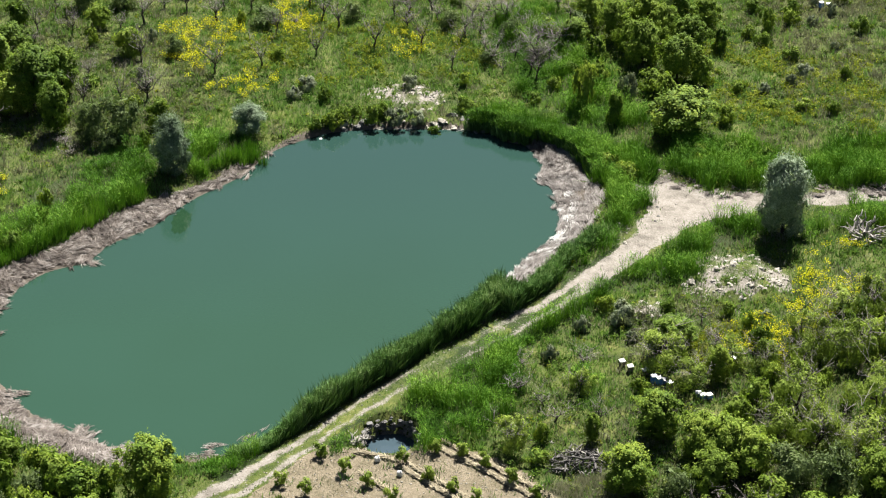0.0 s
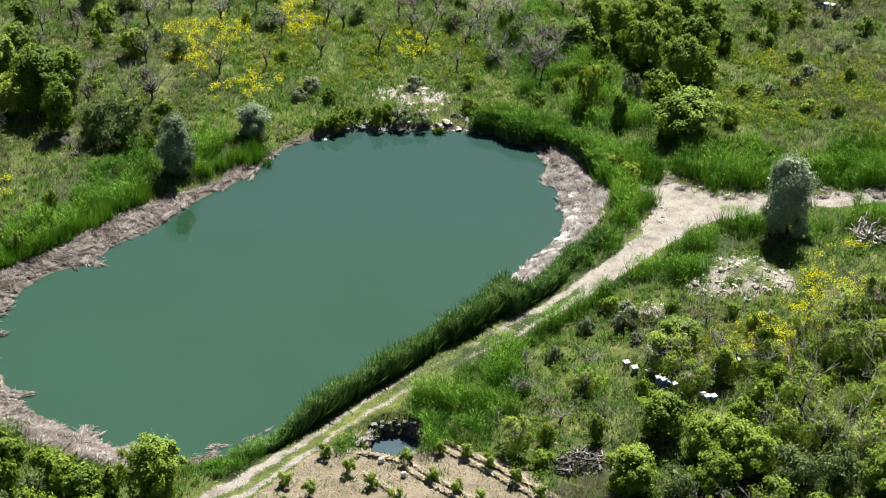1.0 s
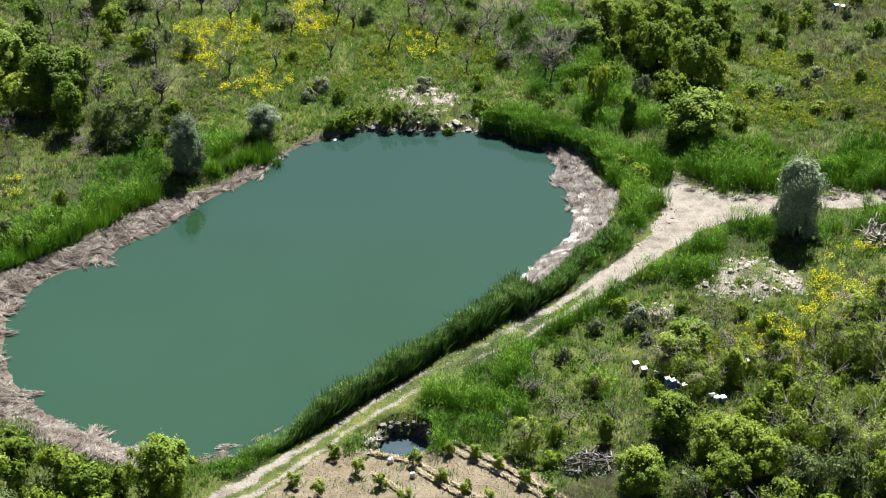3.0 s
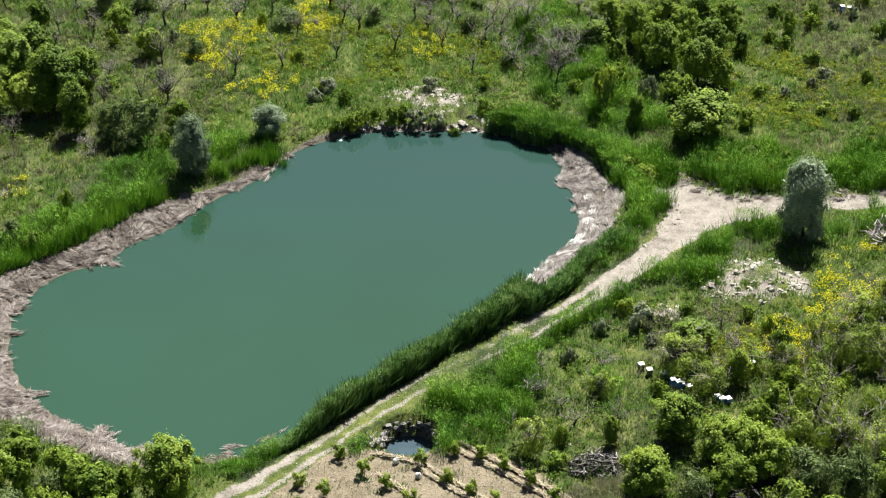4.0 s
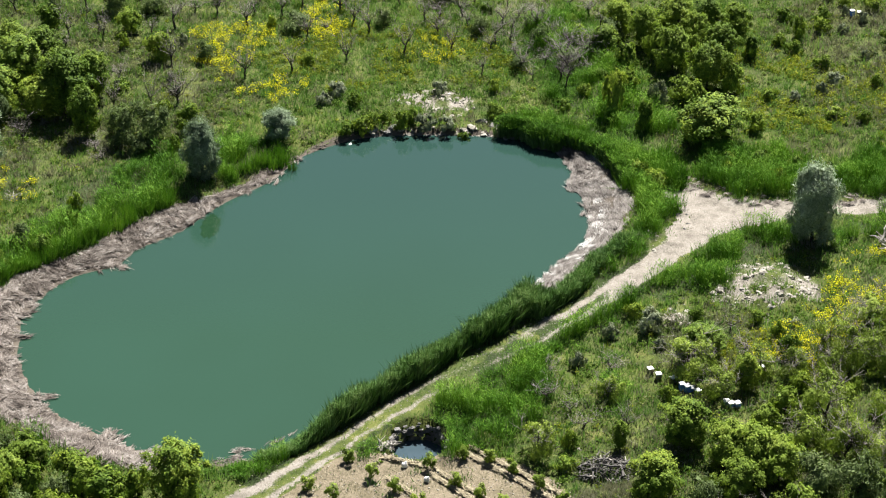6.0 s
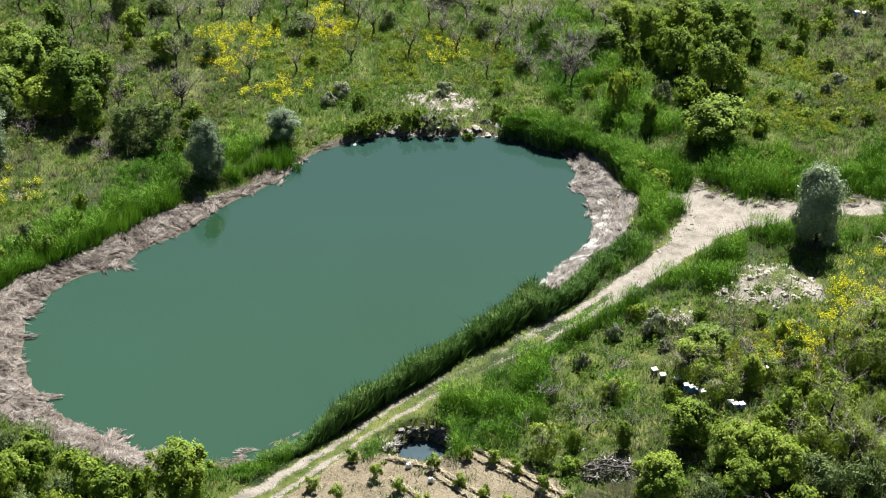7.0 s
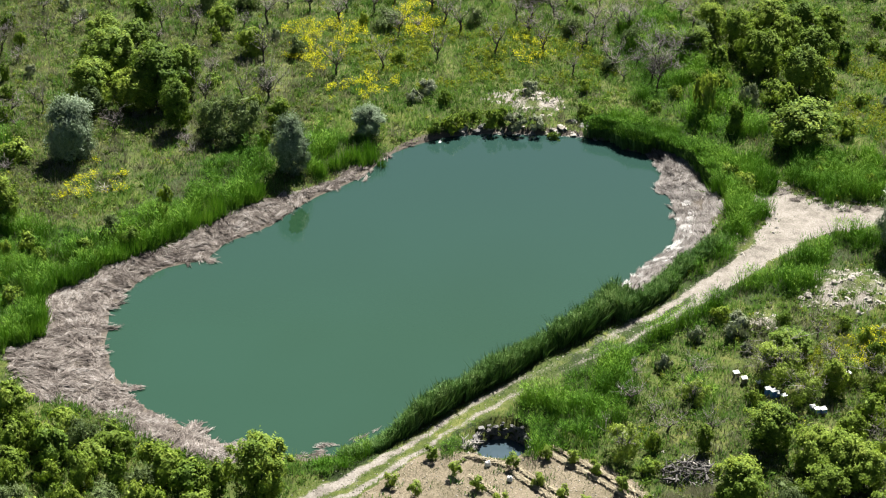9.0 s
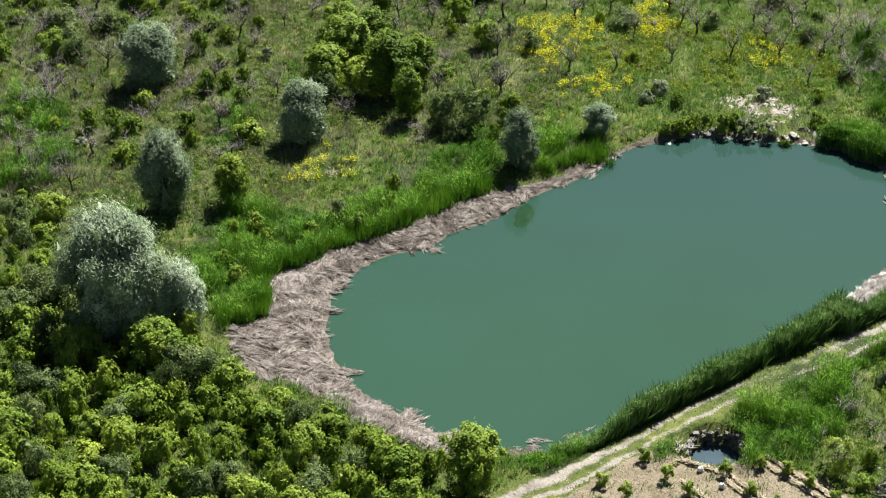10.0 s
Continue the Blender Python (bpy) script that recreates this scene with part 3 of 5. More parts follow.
def blades(name, x, y, length, width, material, label, category, lean=0.35, two=False, drop=0.03, heading=None, tone=None):
    """Upright blades at those spots, joined; heading: the way they lean; tone: from dark to light."""
    n = len(x)
    z = height(x, y) - drop
    l, w = length * rnd.uniform(0.6, 1.35, n), width * rnd.uniform(0.6, 1.4, n)
    a, b = rnd.uniform(0, 2 * np.pi, n), rnd.uniform(0, 2 * np.pi, n)
    if heading is not None:
        b = heading + rnd.normal(0, 0.5, n)
    tilt = np.abs(rnd.normal(0, lean, n))
    side = np.stack([np.cos(a), np.sin(a), np.zeros(n)], 1) * (w / 2)[:, None]
    p = np.stack([x, y, z], 1)
    tip = p + np.stack([np.cos(b) * np.sin(tilt), np.sin(b) * np.sin(tilt), np.cos(tilt)], 1) * l[:, None]
    if two:
        m = p * 0.45 + tip * 0.55 + np.stack([-np.cos(b) * tilt, -np.sin(b) * tilt, tilt * 0], 1) * (l * 0.12)[:, None]
        v = np.stack([p - side * 0.6, p + side * 0.6, m + side, tip, m - side], 1).reshape(-1, 3)
    else:
        v = np.stack([p - side, p + side, tip], 1).reshape(-1, 3)
    k = 5 if two else 3
    me = mesh_of(name, v, np.arange(n * k).reshape(-1, k), material)
    at = me.attributes.new("tone", "FLOAT", "POINT")
    at.data.foreach_set("value", np.repeat(ripple(x, y, 0.8) if tone is None else tone, k).astype(np.float32))
    return tagged(new(name, me), label, category, kind="stuff")


def tufts(x, y, per, radius):
    """Blades of tufts round those centres: spots, headings outwards, the tuft of each."""
    i = np.repeat(np.arange(len(x)), per)
    a, r = rnd.uniform(0, 2 * np.pi, len(i)), radius * np.sqrt(rnd.rand(len(i)))
    return x[i] + np.cos(a) * r, y[i] + np.sin(a) * r, a, i


def arching(name, x, y, tall, per, radius, material, label, tone, lowest=0.8):
    """Short arching leaves at the tops of tufts, joined."""
    tx, ty, way, i = tufts(x, y, per, radius)
    n = len(tx)
    z = height(tx, ty) + tall[i] * rnd.uniform(lowest, 1.05, n)
    bow = rnd.uniform(0.4, 1.2, n)
    d = np.stack([np.cos(way) * np.sin(bow), np.sin(way) * np.sin(bow), np.cos(bow)], 1) * rnd.uniform(0.2, 0.45, (n, 1))
    e = np.stack([-np.sin(way), np.cos(way), rnd.normal(0, 0.3, n)], 1) * rnd.uniform(0.012, 0.03, (n, 1))
    p = np.stack([tx, ty, z], 1)
    me = mesh_of(name, np.stack([p - e, p + e, p + d], 1).reshape(-1, 3), np.arange(n * 3).reshape(-1, 3), material)
    me.attributes.new("tone", "FLOAT", "POINT").data.foreach_set("value", np.repeat(tone[i], 3).astype(np.float32))
    tagged(new(name, me), label, "reeds", kind="stuff")


def free_land(x, y, margin=0.25):
    """How far grass may grow: nought on water, tracks, litter and bare soil."""
    side, road = pond_side(x, y), away(ROAD, x, y)
    ok = (side > margin) & (~inside(CLEARING, *wavy(x, y, 0.35)) | ((away(CLEARING, x, y, True) < 1.6) & (rnd.rand(len(x)) < 0.30 * (ripple(x, y, 0.9) > 0.5)))) & ~inside(MAT_LEFT, *wavy(x, y, 0.35)) & ~inside(MAT_RIGHT, *wavy(x, y, 0.35))
    ok &= ~inside(PLOT, *wavy(x, y, 0.4)) | (rnd.rand(len(x)) < 0.08)
    bare = np.maximum(np.exp(-(away(RUT_POND, x, y) / 0.6) ** 2), 0.95 * np.exp(-(away(RUT_LAND, x, y) / 0.38) ** 2)) * (1 - 0.65 * np.exp(-((x - 0.3) / 6.0) ** 2))
    bare = np.maximum(bare, smooth(1.5, 1.1, road) * smooth(9.2, 13.2, x))
    ok &= rnd.rand(len(x)) > bare * 1.1
    ok &= np.hypot((x - PIT[0]) / PIT_R[0], (y - PIT[1]) / PIT_R[1]) > 1.15
    thin = np.zeros(x.shape, bool)
    for poly in RUBBLE:
        thin |= inside(poly, x, y)
    return ok & ~(thin & (rnd.rand(len(x)) < 0.6))


def dryness(x, y):
    return np.where(any_inside(DRY_ZONES, *wavy(x, y, 2.0)), 0.6, 0.2) + (ripple(x, y, 3.1) - 0.5) * 0.7 + (ripple(x + 9, y, 9.0) - 0.5) * 0.5


px, py = scatter(480000)
ok = free_land(px, py)
px, py = px[ok], py[ok]
strip = away(ROAD, px, py) < 1.9
is_dry = rnd.rand(len(px)) < dryness(px, py)
thinned = rnd.rand(len(px)) < np.where(ripple(px, py, 1.3) < 0.35, 0.4, 1.0)
g = ~is_dry & ~strip & thinned
blades("meadow_grass", px[g], py[g], 0.34, 0.085, GRASS, "green and olive meadow grass", "grass", 0.6)
g = is_dry & ~strip & thinned
blades("dry_grass", px[g], py[g], 0.30, 0.09, DRY, "straw-coloured dry meadow grass in patches", "grass", 0.7)
g = strip
blades("verge_grass", px[g], py[g], 0.18, 0.08, GRASS, "short grass along the ruts of the track", "grass", 0.6)

px, py = scatter(30000)
ok = free_land(px, py, 0.6) & (away(ROAD, px, py) > 1.8)
px, py = px[ok], py[ok]
is_dry = rnd.rand(len(px)) < dryness(px, py) - 0.12
for g, material, name, label in ((~is_dry, GRASS, "grass_tufts", "loose tufts of tall green grass and weeds"), (is_dry, DRY, "dry_tufts", "loose tufts of straw-coloured dry grass")):
    tx, ty, way, i = tufts(px[g], py[g], 16, 0.38)
    size = (0.3 + 0.65 * rnd.rand(int(g.sum())) ** 1.6)[i]
    blades(name, tx, ty, size, 0.075, material, label, "grass", 0.6, False, 0.03, way, (1.4 * rnd.rand(int(g.sum())) - 0.25)[i])

lx, ly = scatter(75000)
OPEN_GRASS = np.array([(-39.4, 192.6), (-36.9, 196.6), (-32.5, 197.0), (-32.8, 191.6), (-35.7, 188.6), (-38.2, 186.8)])
g = any_inside(LUSH_ZONES, *wavy(lx, ly)) & ~inside(OPEN_GRASS, *wavy(lx, ly)) & (ripple(lx + 3, ly, 3.4) > 0.26) & (pond_side(lx, ly) > 0.3) & (away(ROAD, lx, ly) > 1.7) & ~inside(MAT_LEFT, lx, ly) & ~inside(MAT_RIGHT, lx, ly)
lx, ly = lx[g], ly[g]
lump = smooth(0.40, 0.60, ripple(lx, ly, 1.9))
tall = (0.18 + 0.25 * ripple(lx, ly, 4.0) + 1.4 * lump) * (0.8 + 0.3 * rnd.rand(len(lx)))
tx, ty, way, i = tufts(lx, ly, 22, 0.42)
blades("lush_grass", tx, ty, (tall * 0.85)[i], 0.05, LUSH, "bright green dense reed grass round the pond", "grass", 0.4, False, 0.03, way, (0.6 * rnd.rand(len(lx)) + 0.3 * lump - 0.15)[i])
arching("lush_foliage", lx, ly, tall, 28, 0.45, LUSH, "bright green arching leaves of the reed grass", 0.8 * rnd.rand(len(lx)) + 0.4 * lump - 0.15, 0.55)

# taller reeds in front of which the litter and the water lie
ex, ey = scatter(90000)
edge = (away(MAT_LEFT, ex, ey, True) < 1.5) & ~inside(MAT_LEFT, ex, ey) & (any_inside(LUSH_ZONES[:3], *wavy(ex, ey, 0.5)))
NORTH = np.array([(3.6, 210.6), (15.9, 205.3), (15.6, 196.0), (12.9, 192.6), (11.4, 199.5), (8.2, 200.2), (6.1, 200.9), (4.1, 202.8)])
ns = pond_side(ex, ey)
edge |= inside(NORTH, ex, ey) & (ns > 0.1) & (ns < 3.2) & ~inside(MAT_RIGHT, ex, ey)
ex, ey = ex[edge], ey[edge]
tall = 0.9 + 0.8 * rnd.rand(len(ex))
tx, ty, way, i = tufts(ex, ey, 34, 0.35)
blades("bank_reeds", tx, ty, tall[i], 0.065, LUSH, "tall green reeds at the foot of the bank", "reeds", 0.3, False, 0.03, way, (0.8 * rnd.rand(len(ex)))[i])

# high reeds that overhang the northern shore; dark leaves paint their shaded face, brighter tops the sun
SHADED = np.array([(3.4, 205.2), (7.6, 203.3), (10.9, 201.1), (13.2, 198.2), (14.3, 195.8)])
ex, ey = rnd.uniform(2, 17, 5200), rnd.uniform(194, 209, 5200)
g = (away(SHADED, ex, ey) < 1.0 + 0.7 * (ripple(ex, ey, 2.2) - 0.5)) & (pond_side(ex, ey) > -0.1) & ~inside(MAT_RIGHT, ex, ey)
ex, ey = ex[g], ey[g]
tall = 0.95 + 0.45 * ripple(ex, ey, 1.8) + 0.25 * rnd.rand(len(ex))
tx, ty, way, i = tufts(ex, ey, 24, 0.3)
blades("shore_reeds", tx, ty, tall[i], 0.075, SHADEREED, "high shore reeds, coloured dark for their shaded face", "reeds", 0.22, True, 0.03, way, rnd.rand(len(ex))[i])
arching("shore_foliage", ex, ey, tall, 44, 0.4, LUSH, "leaf tops of the shore reeds, brighter green as if sunlit", 0.9 * rnd.rand(len(ex)), 0.85)

# low leafy weeds that break up the meadow
for material, name, label, count in zip(WEEDS, ("green_weeds", "olive_weeds", "grey_weeds", "yellow_green_weeds"), ("low leafy green weeds scattered in the meadow", "low olive weeds and herbs in the meadow", "dead grey-brown weed stems in the meadow", "yellow-green leafy weeds in sunny meadow patches"), (16000, 16000, 40000, 62000)):
    wx, wy = scatter(count)
    g = free_land(wx, wy, 1.0) & (away(ROAD, wx, wy) > 2.2) & (ripple(wx + count, wy, 4.0) * 0.6 + ripple(wx, wy + count, 1.5) * 0.4 > 0.42) & ~any_inside(LUSH_ZONES, wx, wy)
    if name == "yellow_green_weeds":
        g &= any_inside(SUNNY_ZONES, *wavy(wx, wy, 2.0)) | (rnd.rand(len(wx)) < 0.02)
    elif name != "green_weeds":
        g &= any_inside(DRY_ZONES[1:], *wavy(wx, wy, 2.0)) | (rnd.rand(len(wx)) < 0.22)
    wx, wy = wx[g], wy[g]
    size, tone = 0.25 + 0.45 * rnd.rand(len(wx)) ** 1.5, rnd.rand(len(wx))
    i = np.repeat(np.arange(len(wx)), 19)
    n = len(i)
    d = rnd.normal(size=(n, 3))
    d[:, 2] = np.abs(d[:, 2])
    d /= np.linalg.norm(d, axis=1)[:, None]
    p = np.stack([wx[i], wy[i], height(wx, wy)[i]], 1) + d * (size[i] * rnd.uniform(0.5, 1.1, n))[:, None]
    a = np.cross(d + rnd.normal(size=(n, 3)) * 0.5, rnd.normal(size=(n, 3)))
    if name == "grey_weeds":
        a[:, 2] = np.abs(a[:, 2]) + 1.0
    a /= np.linalg.norm(a, axis=1)[:, None]
    b = np.cross(a, d + rnd.normal(size=(n, 3)) * 0.3)
    b /= np.linalg.norm(b, axis=1)[:, None]
    l, w = rnd.uniform(0.09, 0.2, (n, 1)), rnd.uniform(0.03, 0.065, (n, 1)) * (0.5 if name == "grey_weeds" else 1.0)
    me = mesh_of(name, np.stack([p - a * l - b * w, p - a * l + b * w, p + a * l], 1).reshape(-1, 3), np.arange(n * 3).reshape(-1, 3), material)
    me.attributes.new("tone", "FLOAT", "POINT").data.foreach_set("value", np.repeat(tone[i], 3).astype(np.float32))
    tagged(new(name, me), label, "weeds", kind="stuff")

# rounded tall clumps that stand like a hedge along the track and the shore
hx, hy = scatter(42000)
g = any_inside(LUSH_ZONES[4:7], *wavy(hx, hy, 0.6)) & (pond_side(hx, hy) > 0.6) & ~inside(MAT_RIGHT, hx, hy) & (away(ROAD, hx, hy) > 2.0)
hx, hy = hx[g], hy[g]
tall = (0.6 + 1.15 * smooth(0.3, 0.65, ripple(hx, hy, 2.3))) * (0.8 + 0.3 * rnd.rand(len(hx)))
tx, ty, way, i = tufts(hx, hy, 60, 0.55)
blades("clump_reeds", tx, ty, tall[i], 0.085, LUSH, "rounded clumps of tall green reed grass", "reeds", 0.5, False, 0.03, way, (0.9 * rnd.rand(len(hx)))[i])
# raised tone paints the sunlit tops of the clumps
arching("clump_foliage", hx, hy, tall, 30, 0.5, LUSH, "arching leaf tops of the reed clumps, lighter green for the sunlit top", 0.2 + 0.9 * rnd.rand(len(hx)), 0.6)

# pale dry grass below the brushwood
WISPS = np.array([(8.3, 145.6), (10.7, 146.5), (13.1, 145.2), (13.3, 142.0), (8.4, 142.0)])
hx, hy = rnd.uniform(0, 25, 9000), rnd.uniform(132, 155, 9000)
g = inside(WISPS, *wavy(hx, hy, 0.5))
hx, hy = hx[g], hy[g]
tx, ty, way, i = tufts(hx, hy, 16, 0.3)
blades("pale_grass", tx, ty, 0.55, 0.05, DRY, "silvery pale dry grass beside the brushwood", "grass", 0.5, False, 0.03, way, 0.8 + 0.5 * rnd.rand(len(hx))[i])

hx, hy = rnd.uniform(-22, 14, 60000), rnd.uniform(130, 158, 60000)
g = inside(PLOT, *wavy(hx, hy, 0.4)) & (ripple(hx, hy, 1.4) * 0.6 + ripple(hx, hy, 0.5) * 0.4 > 0.45) & (np.hypot(hx - PIT[0], hy - PIT[1]) > 2.8)
blades("stubble", hx[g], hy[g], 0.16, 0.05, DRY, "short straw-coloured stubble on the bare plot", "grass", 0.9, tone=0.4 + 0.7 * rnd.rand(int(g.sum())))

CORRIDOR = np.array([(2.2, 173.1), (5.6, 177.9), (12.6, 183.0), (14.8, 183.0), (13.7, 176.4), (3.4, 163.1), (-9.5, 150.1), (-14.7, 145.6), (-16.2, 149.3), (-8.4, 165.7)])
rx, ry = rnd.uniform(-35, 22, 60000), rnd.uniform(138, 205, 60000)
g = inside(CORRIDOR, rx, ry)
rx, ry = rx[g], ry[g]
s = pond_side(rx, ry)
off = 2.7 * smooth(4.1, 6.9, rx)
g = (s > off - 0.1) & (s < off + 1.35 + 0.7 * (ripple(rx, ry, 3.0) - 0.5)) & (away(ROAD, rx, ry) > 1.6)
rx, ry = rx[g], ry[g]
fall = smooth(-13.6, -10.2, rx)
tall = (0.5 + 1.25 * fall) * (0.6 + 0.4 * ripple(rx, ry, 3.0) + 0.35 * rnd.rand(len(rx)))
tall *= 1 - 0.42 * smooth(4.5, 7.9, rx)
tx, ty, way, i = tufts(rx, ry, 26, 0.3)
# the shaded front of the belt is put into the darker leaf colour
blades("reed_belt", tx, ty, tall[i], 0.075, SHADEREED, "belt of tall green reeds along the bank, coloured dark for the shaded front", "reeds", 0.28, True, 0.03, way, rnd.rand(len(rx))[i])

arching("reed_foliage", rx, ry, tall, 30, 0.36, LITREEDTIP, "arching green leaves of the reed belt, lighter for the sunlit tops", 0.9 * rnd.rand(len(rx)))

fx, fy = scatter(110000)
g = any_inside(YELLOW_ZONES, *wavy(fx, fy, 1.2)) & (ripple(fx, fy, 2.2) * 0.6 + ripple(fx, fy, 0.8) * 0.4 > 0.34) & (pond_side(fx, fy) > 2) & (rnd.rand(len(fx)) < np.where(inside(YELLOW_ZONES[5], fx, fy), 0.2, 0.65))
fx, fy, _, i = tufts(fx[g], fy[g], 18, 0.34)
fz = height(fx, fy) + rnd.uniform(0.3, 0.8, len(fx))
n = len(fx)
q = rnd.normal(size=(n, 2, 3))
q[:, :, 2] *= 0.5
q *= 0.06 / np.linalg.norm(q, axis=2)[:, :, None]
p = np.stack([fx, fy, fz], 1)
v = np.stack([p - q[:, 0], p + q[:, 1], p + q[:, 0], p - q[:, 1]], 1).reshape(-1, 3)
tagged(new("yellow_flowers", mesh_of("yellow_flowers", v, np.arange(n * 4).reshape(-1, 4), YELLOW)), "drifts of small yellow wild flowers in the meadow", "flowers", kind="stuff")


def litter(name, x, y, label, material, length=1.0, along=False, per=20, high=0.22):
    """Dead reed stalks that lie flat in locks, combed by wind and water."""
    n = len(x)
    flow = 5.5 * ripple(x, y, 4.5) + 2.6 * ripple(x, y, 1.5) + rnd.normal(0, 0.55, n)
    if along:
        s0 = pond_side(x, y)
        gx, gy = pond_side(x + 0.1, y) - s0, pond_side(x, y + 0.1) - s0
        flow = np.arctan2(gx, -gy) + 1.0 * (ripple(x, y, 1.5) - 0.5) + rnd.normal(0, 0.25, n)
    tone, lift, size = np.clip(rnd.normal(0.45, 0.35, n), -0.3, 1.2), high * rnd.rand(n) * ripple(x, y, 0.9), rnd.uniform(0.5, 1.2, n)
    i = np.repeat(np.arange(n), per)
    n = len(i)
    f = flow[i] + rnd.normal(0, 0.13, n)
    u, v = rnd.normal(0, 0.28, n) * length, rnd.normal(0, 0.10, n)
    x, y = x[i] + np.cos(f) * u - np.sin(f) * v, y[i] + np.sin(f) * u + np.cos(f) * v
    z = np.maximum(height(x, y), 0.0) + rnd.uniform(0.01, 0.06, n) + lift[i]
    d = np.stack([np.cos(f), np.sin(f), rnd.normal(0.03, 0.10, n)], 1)
    s = np.stack([-np.sin(f), np.cos(f), rnd.normal(0, 0.4, n)], 1)
    l, w = (length * size[i] * rnd.uniform(0.5, 1.2, n))[:, None], rnd.uniform(0.010, 0.032, (n, 1))
    p = np.stack([x, y, z], 1)
    q = np.stack([p - d * l / 2 - s * w, p - d * l / 2 + s * w, p + d * l / 2 + s * w * 0.5, p + d * l / 2 - s * w * 0.5], 1).reshape(-1, 3)
    me = mesh_of(name, q, np.arange(n * 4).reshape(-1, 4), material)
    at = me.attributes.new("tone", "FLOAT", "POINT")
    at.data.foreach_set("value", np.repeat(tone[i], 4).astype(np.float32))
    tagged(new(name, me), label, "reed litter", kind="stuff")


mx, my = rnd.uniform(-75, 0, 42000), rnd.uniform(140, 205, 42000)
side = pond_side(mx, my)
g = inside(MAT_LEFT, *wavy(mx, my, 0.35)) & (side > 0.15 + 0.5 * ripple(mx, my, 1.0))
g |= (away(MAT_LEFT, mx, my, True) < 1.2) & (side > -0.8) & (side < 0.3) & (ripple(mx, my, 1.1) * 0.6 + ripple(mx, my, 0.5) * 0.4 > 0.62 - 0.2 * side)
litter("reed_litter", mx[g], my[g], "matted grey-beige dead reed stalks along the shore", THATCH, 0.9)
mx, my = rnd.uniform(0, 25, 13000), rnd.uniform(165, 205, 13000)
side = pond_side(mx, my)
g = inside(MAT_RIGHT, *wavy(mx, my, 0.35)) & (side > -0.4) & (ripple(mx, my + 5, 0.9) > 0.24)
g |= (away(MAT_RIGHT, mx, my, True) < 1.6) & (side > -1.3) & (side < 0.3) & (ripple(mx, my, 1.1) * 0.6 + ripple(mx, my, 0.5) * 0.4 > 0.66 - 0.2 * side)
litter("reed_litter", mx[g], my[g], "matted pale dead reed stalks drifted onto the shore", PALETHATCH, 0.8, True)

mx, my = rnd.uniform(-20, -13, 900), rnd.uniform(148, 155, 900)
side = pond_side(mx, my)
g = (side > -1.6) & (side < 0.2) & (ripple(mx, my, 0.8) > 0.8)
litter("reed_litter", mx[g], my[g], "thin drift of brown dead stalks in the shallows", THATCH, 0.6, True, 5, 0.05)

# foam and painted sun glitter along the waterline, as white strands
foam = np.array([(10.6, 191.5), (10.8, 187.2), (12.3, 186.2), (10.7, 183.2), (7.6, 179.2), (4.2, 174.3)])
mx, my = rnd.uniform(0, 25, 12000), rnd.uniform(165, 205, 12000)
side = pond_side(mx, my)
g = (away(foam, mx, my) < 1.7) & (side > -0.35) & (side < 0.9) & (ripple(mx, my, 0.7) > 0.48)
litter("pale_drift", mx[g], my[g], "white strands at the waterline for foam and glitter on wet drift", GLINTDRIFT, 0.5, True, 14, 0.34)

# ---- brushwood and stones by the tracks ----
BERM = [spline(p, 3) for p in ([(18.9, 194.6), (22.2, 194.0), (25.9, 192.2), (28.6, 191.5), (28.5, 190.4), (24.7, 190.9), (21.3, 192.4)], [(33.5, 191.9), (36.7, 193.1), (41.8, 192.8), (41.6, 191.2), (36.4, 190.8), (33.6, 190.8)])]
mx, my = rnd.uniform(10, 50, 9000), rnd.uniform(180, 205, 9000)
g = any_inside(BERM, *wavy(mx, my, 0.4)) & (ripple(mx, my, 0.7) > 0.45)
litter("brush_litter", mx[g], my[g], "low line of brown dead brushwood beside the track", THATCH, 0.6, False, 12, 0.35)


def pebbles(name, x, y, sizes, label):
    """Small stones joined into one sheet."""
    n = len(x)
    a = rnd.uniform(0.6, 1.2, (n, 6, 1)) * np.array([[1, 0, 0], [0, 1, 0], [-1, 0, 0], [0, -1, 0], [0, 0, 0.7], [0, 0, -0.5]])[None]
    turn = rnd.uniform(0, 6.3, n)
    c, s = np.cos(turn)[:, None], np.sin(turn)[:, None]
    a = np.stack([a[:, :, 0] * c - a[:, :, 1] * s, a[:, :, 0] * s + a[:, :, 1] * c, a[:, :, 2]], 2) * sizes[:, None, None]
    v = (a + np.stack([x, y, height(x, y)], 1)[:, None]).reshape(-1, 3)
    f = np.array([(0, 1, 4), (1, 2, 4), (2, 3, 4), (3, 0, 4), (1, 0, 5), (2, 1, 5), (3, 2, 5), (0, 3, 5)])
    tagged(new(name, mesh_of(name, v, (f[None] + 6 * np.arange(n)[:, None, None]).reshape(-1, 3), ROCK)), label, "pebbles", kind="stuff")


qx, qy = rnd.uniform(-25, 50, 60000), rnd.uniform(138, 206, 60000)
near_road = away(ROAD, qx, qy)
g = (inside(CLEARING, qx, qy) & (rnd.rand(len(qx)) < 0.12)) | ((near_road < 1.9) & (rnd.rand(len(qx)) < 0.5)) | (any_inside(RUBBLE, *wavy(qx, qy))) | (inside(PLOT, qx, qy) & (rnd.rand(len(qx)) < 0.7))
pebbles("pebbles", qx[g], qy[g], 0.02 + 0.10 * rnd.rand(int(g.sum())) ** 3, "loose pale pebbles on bare ground")


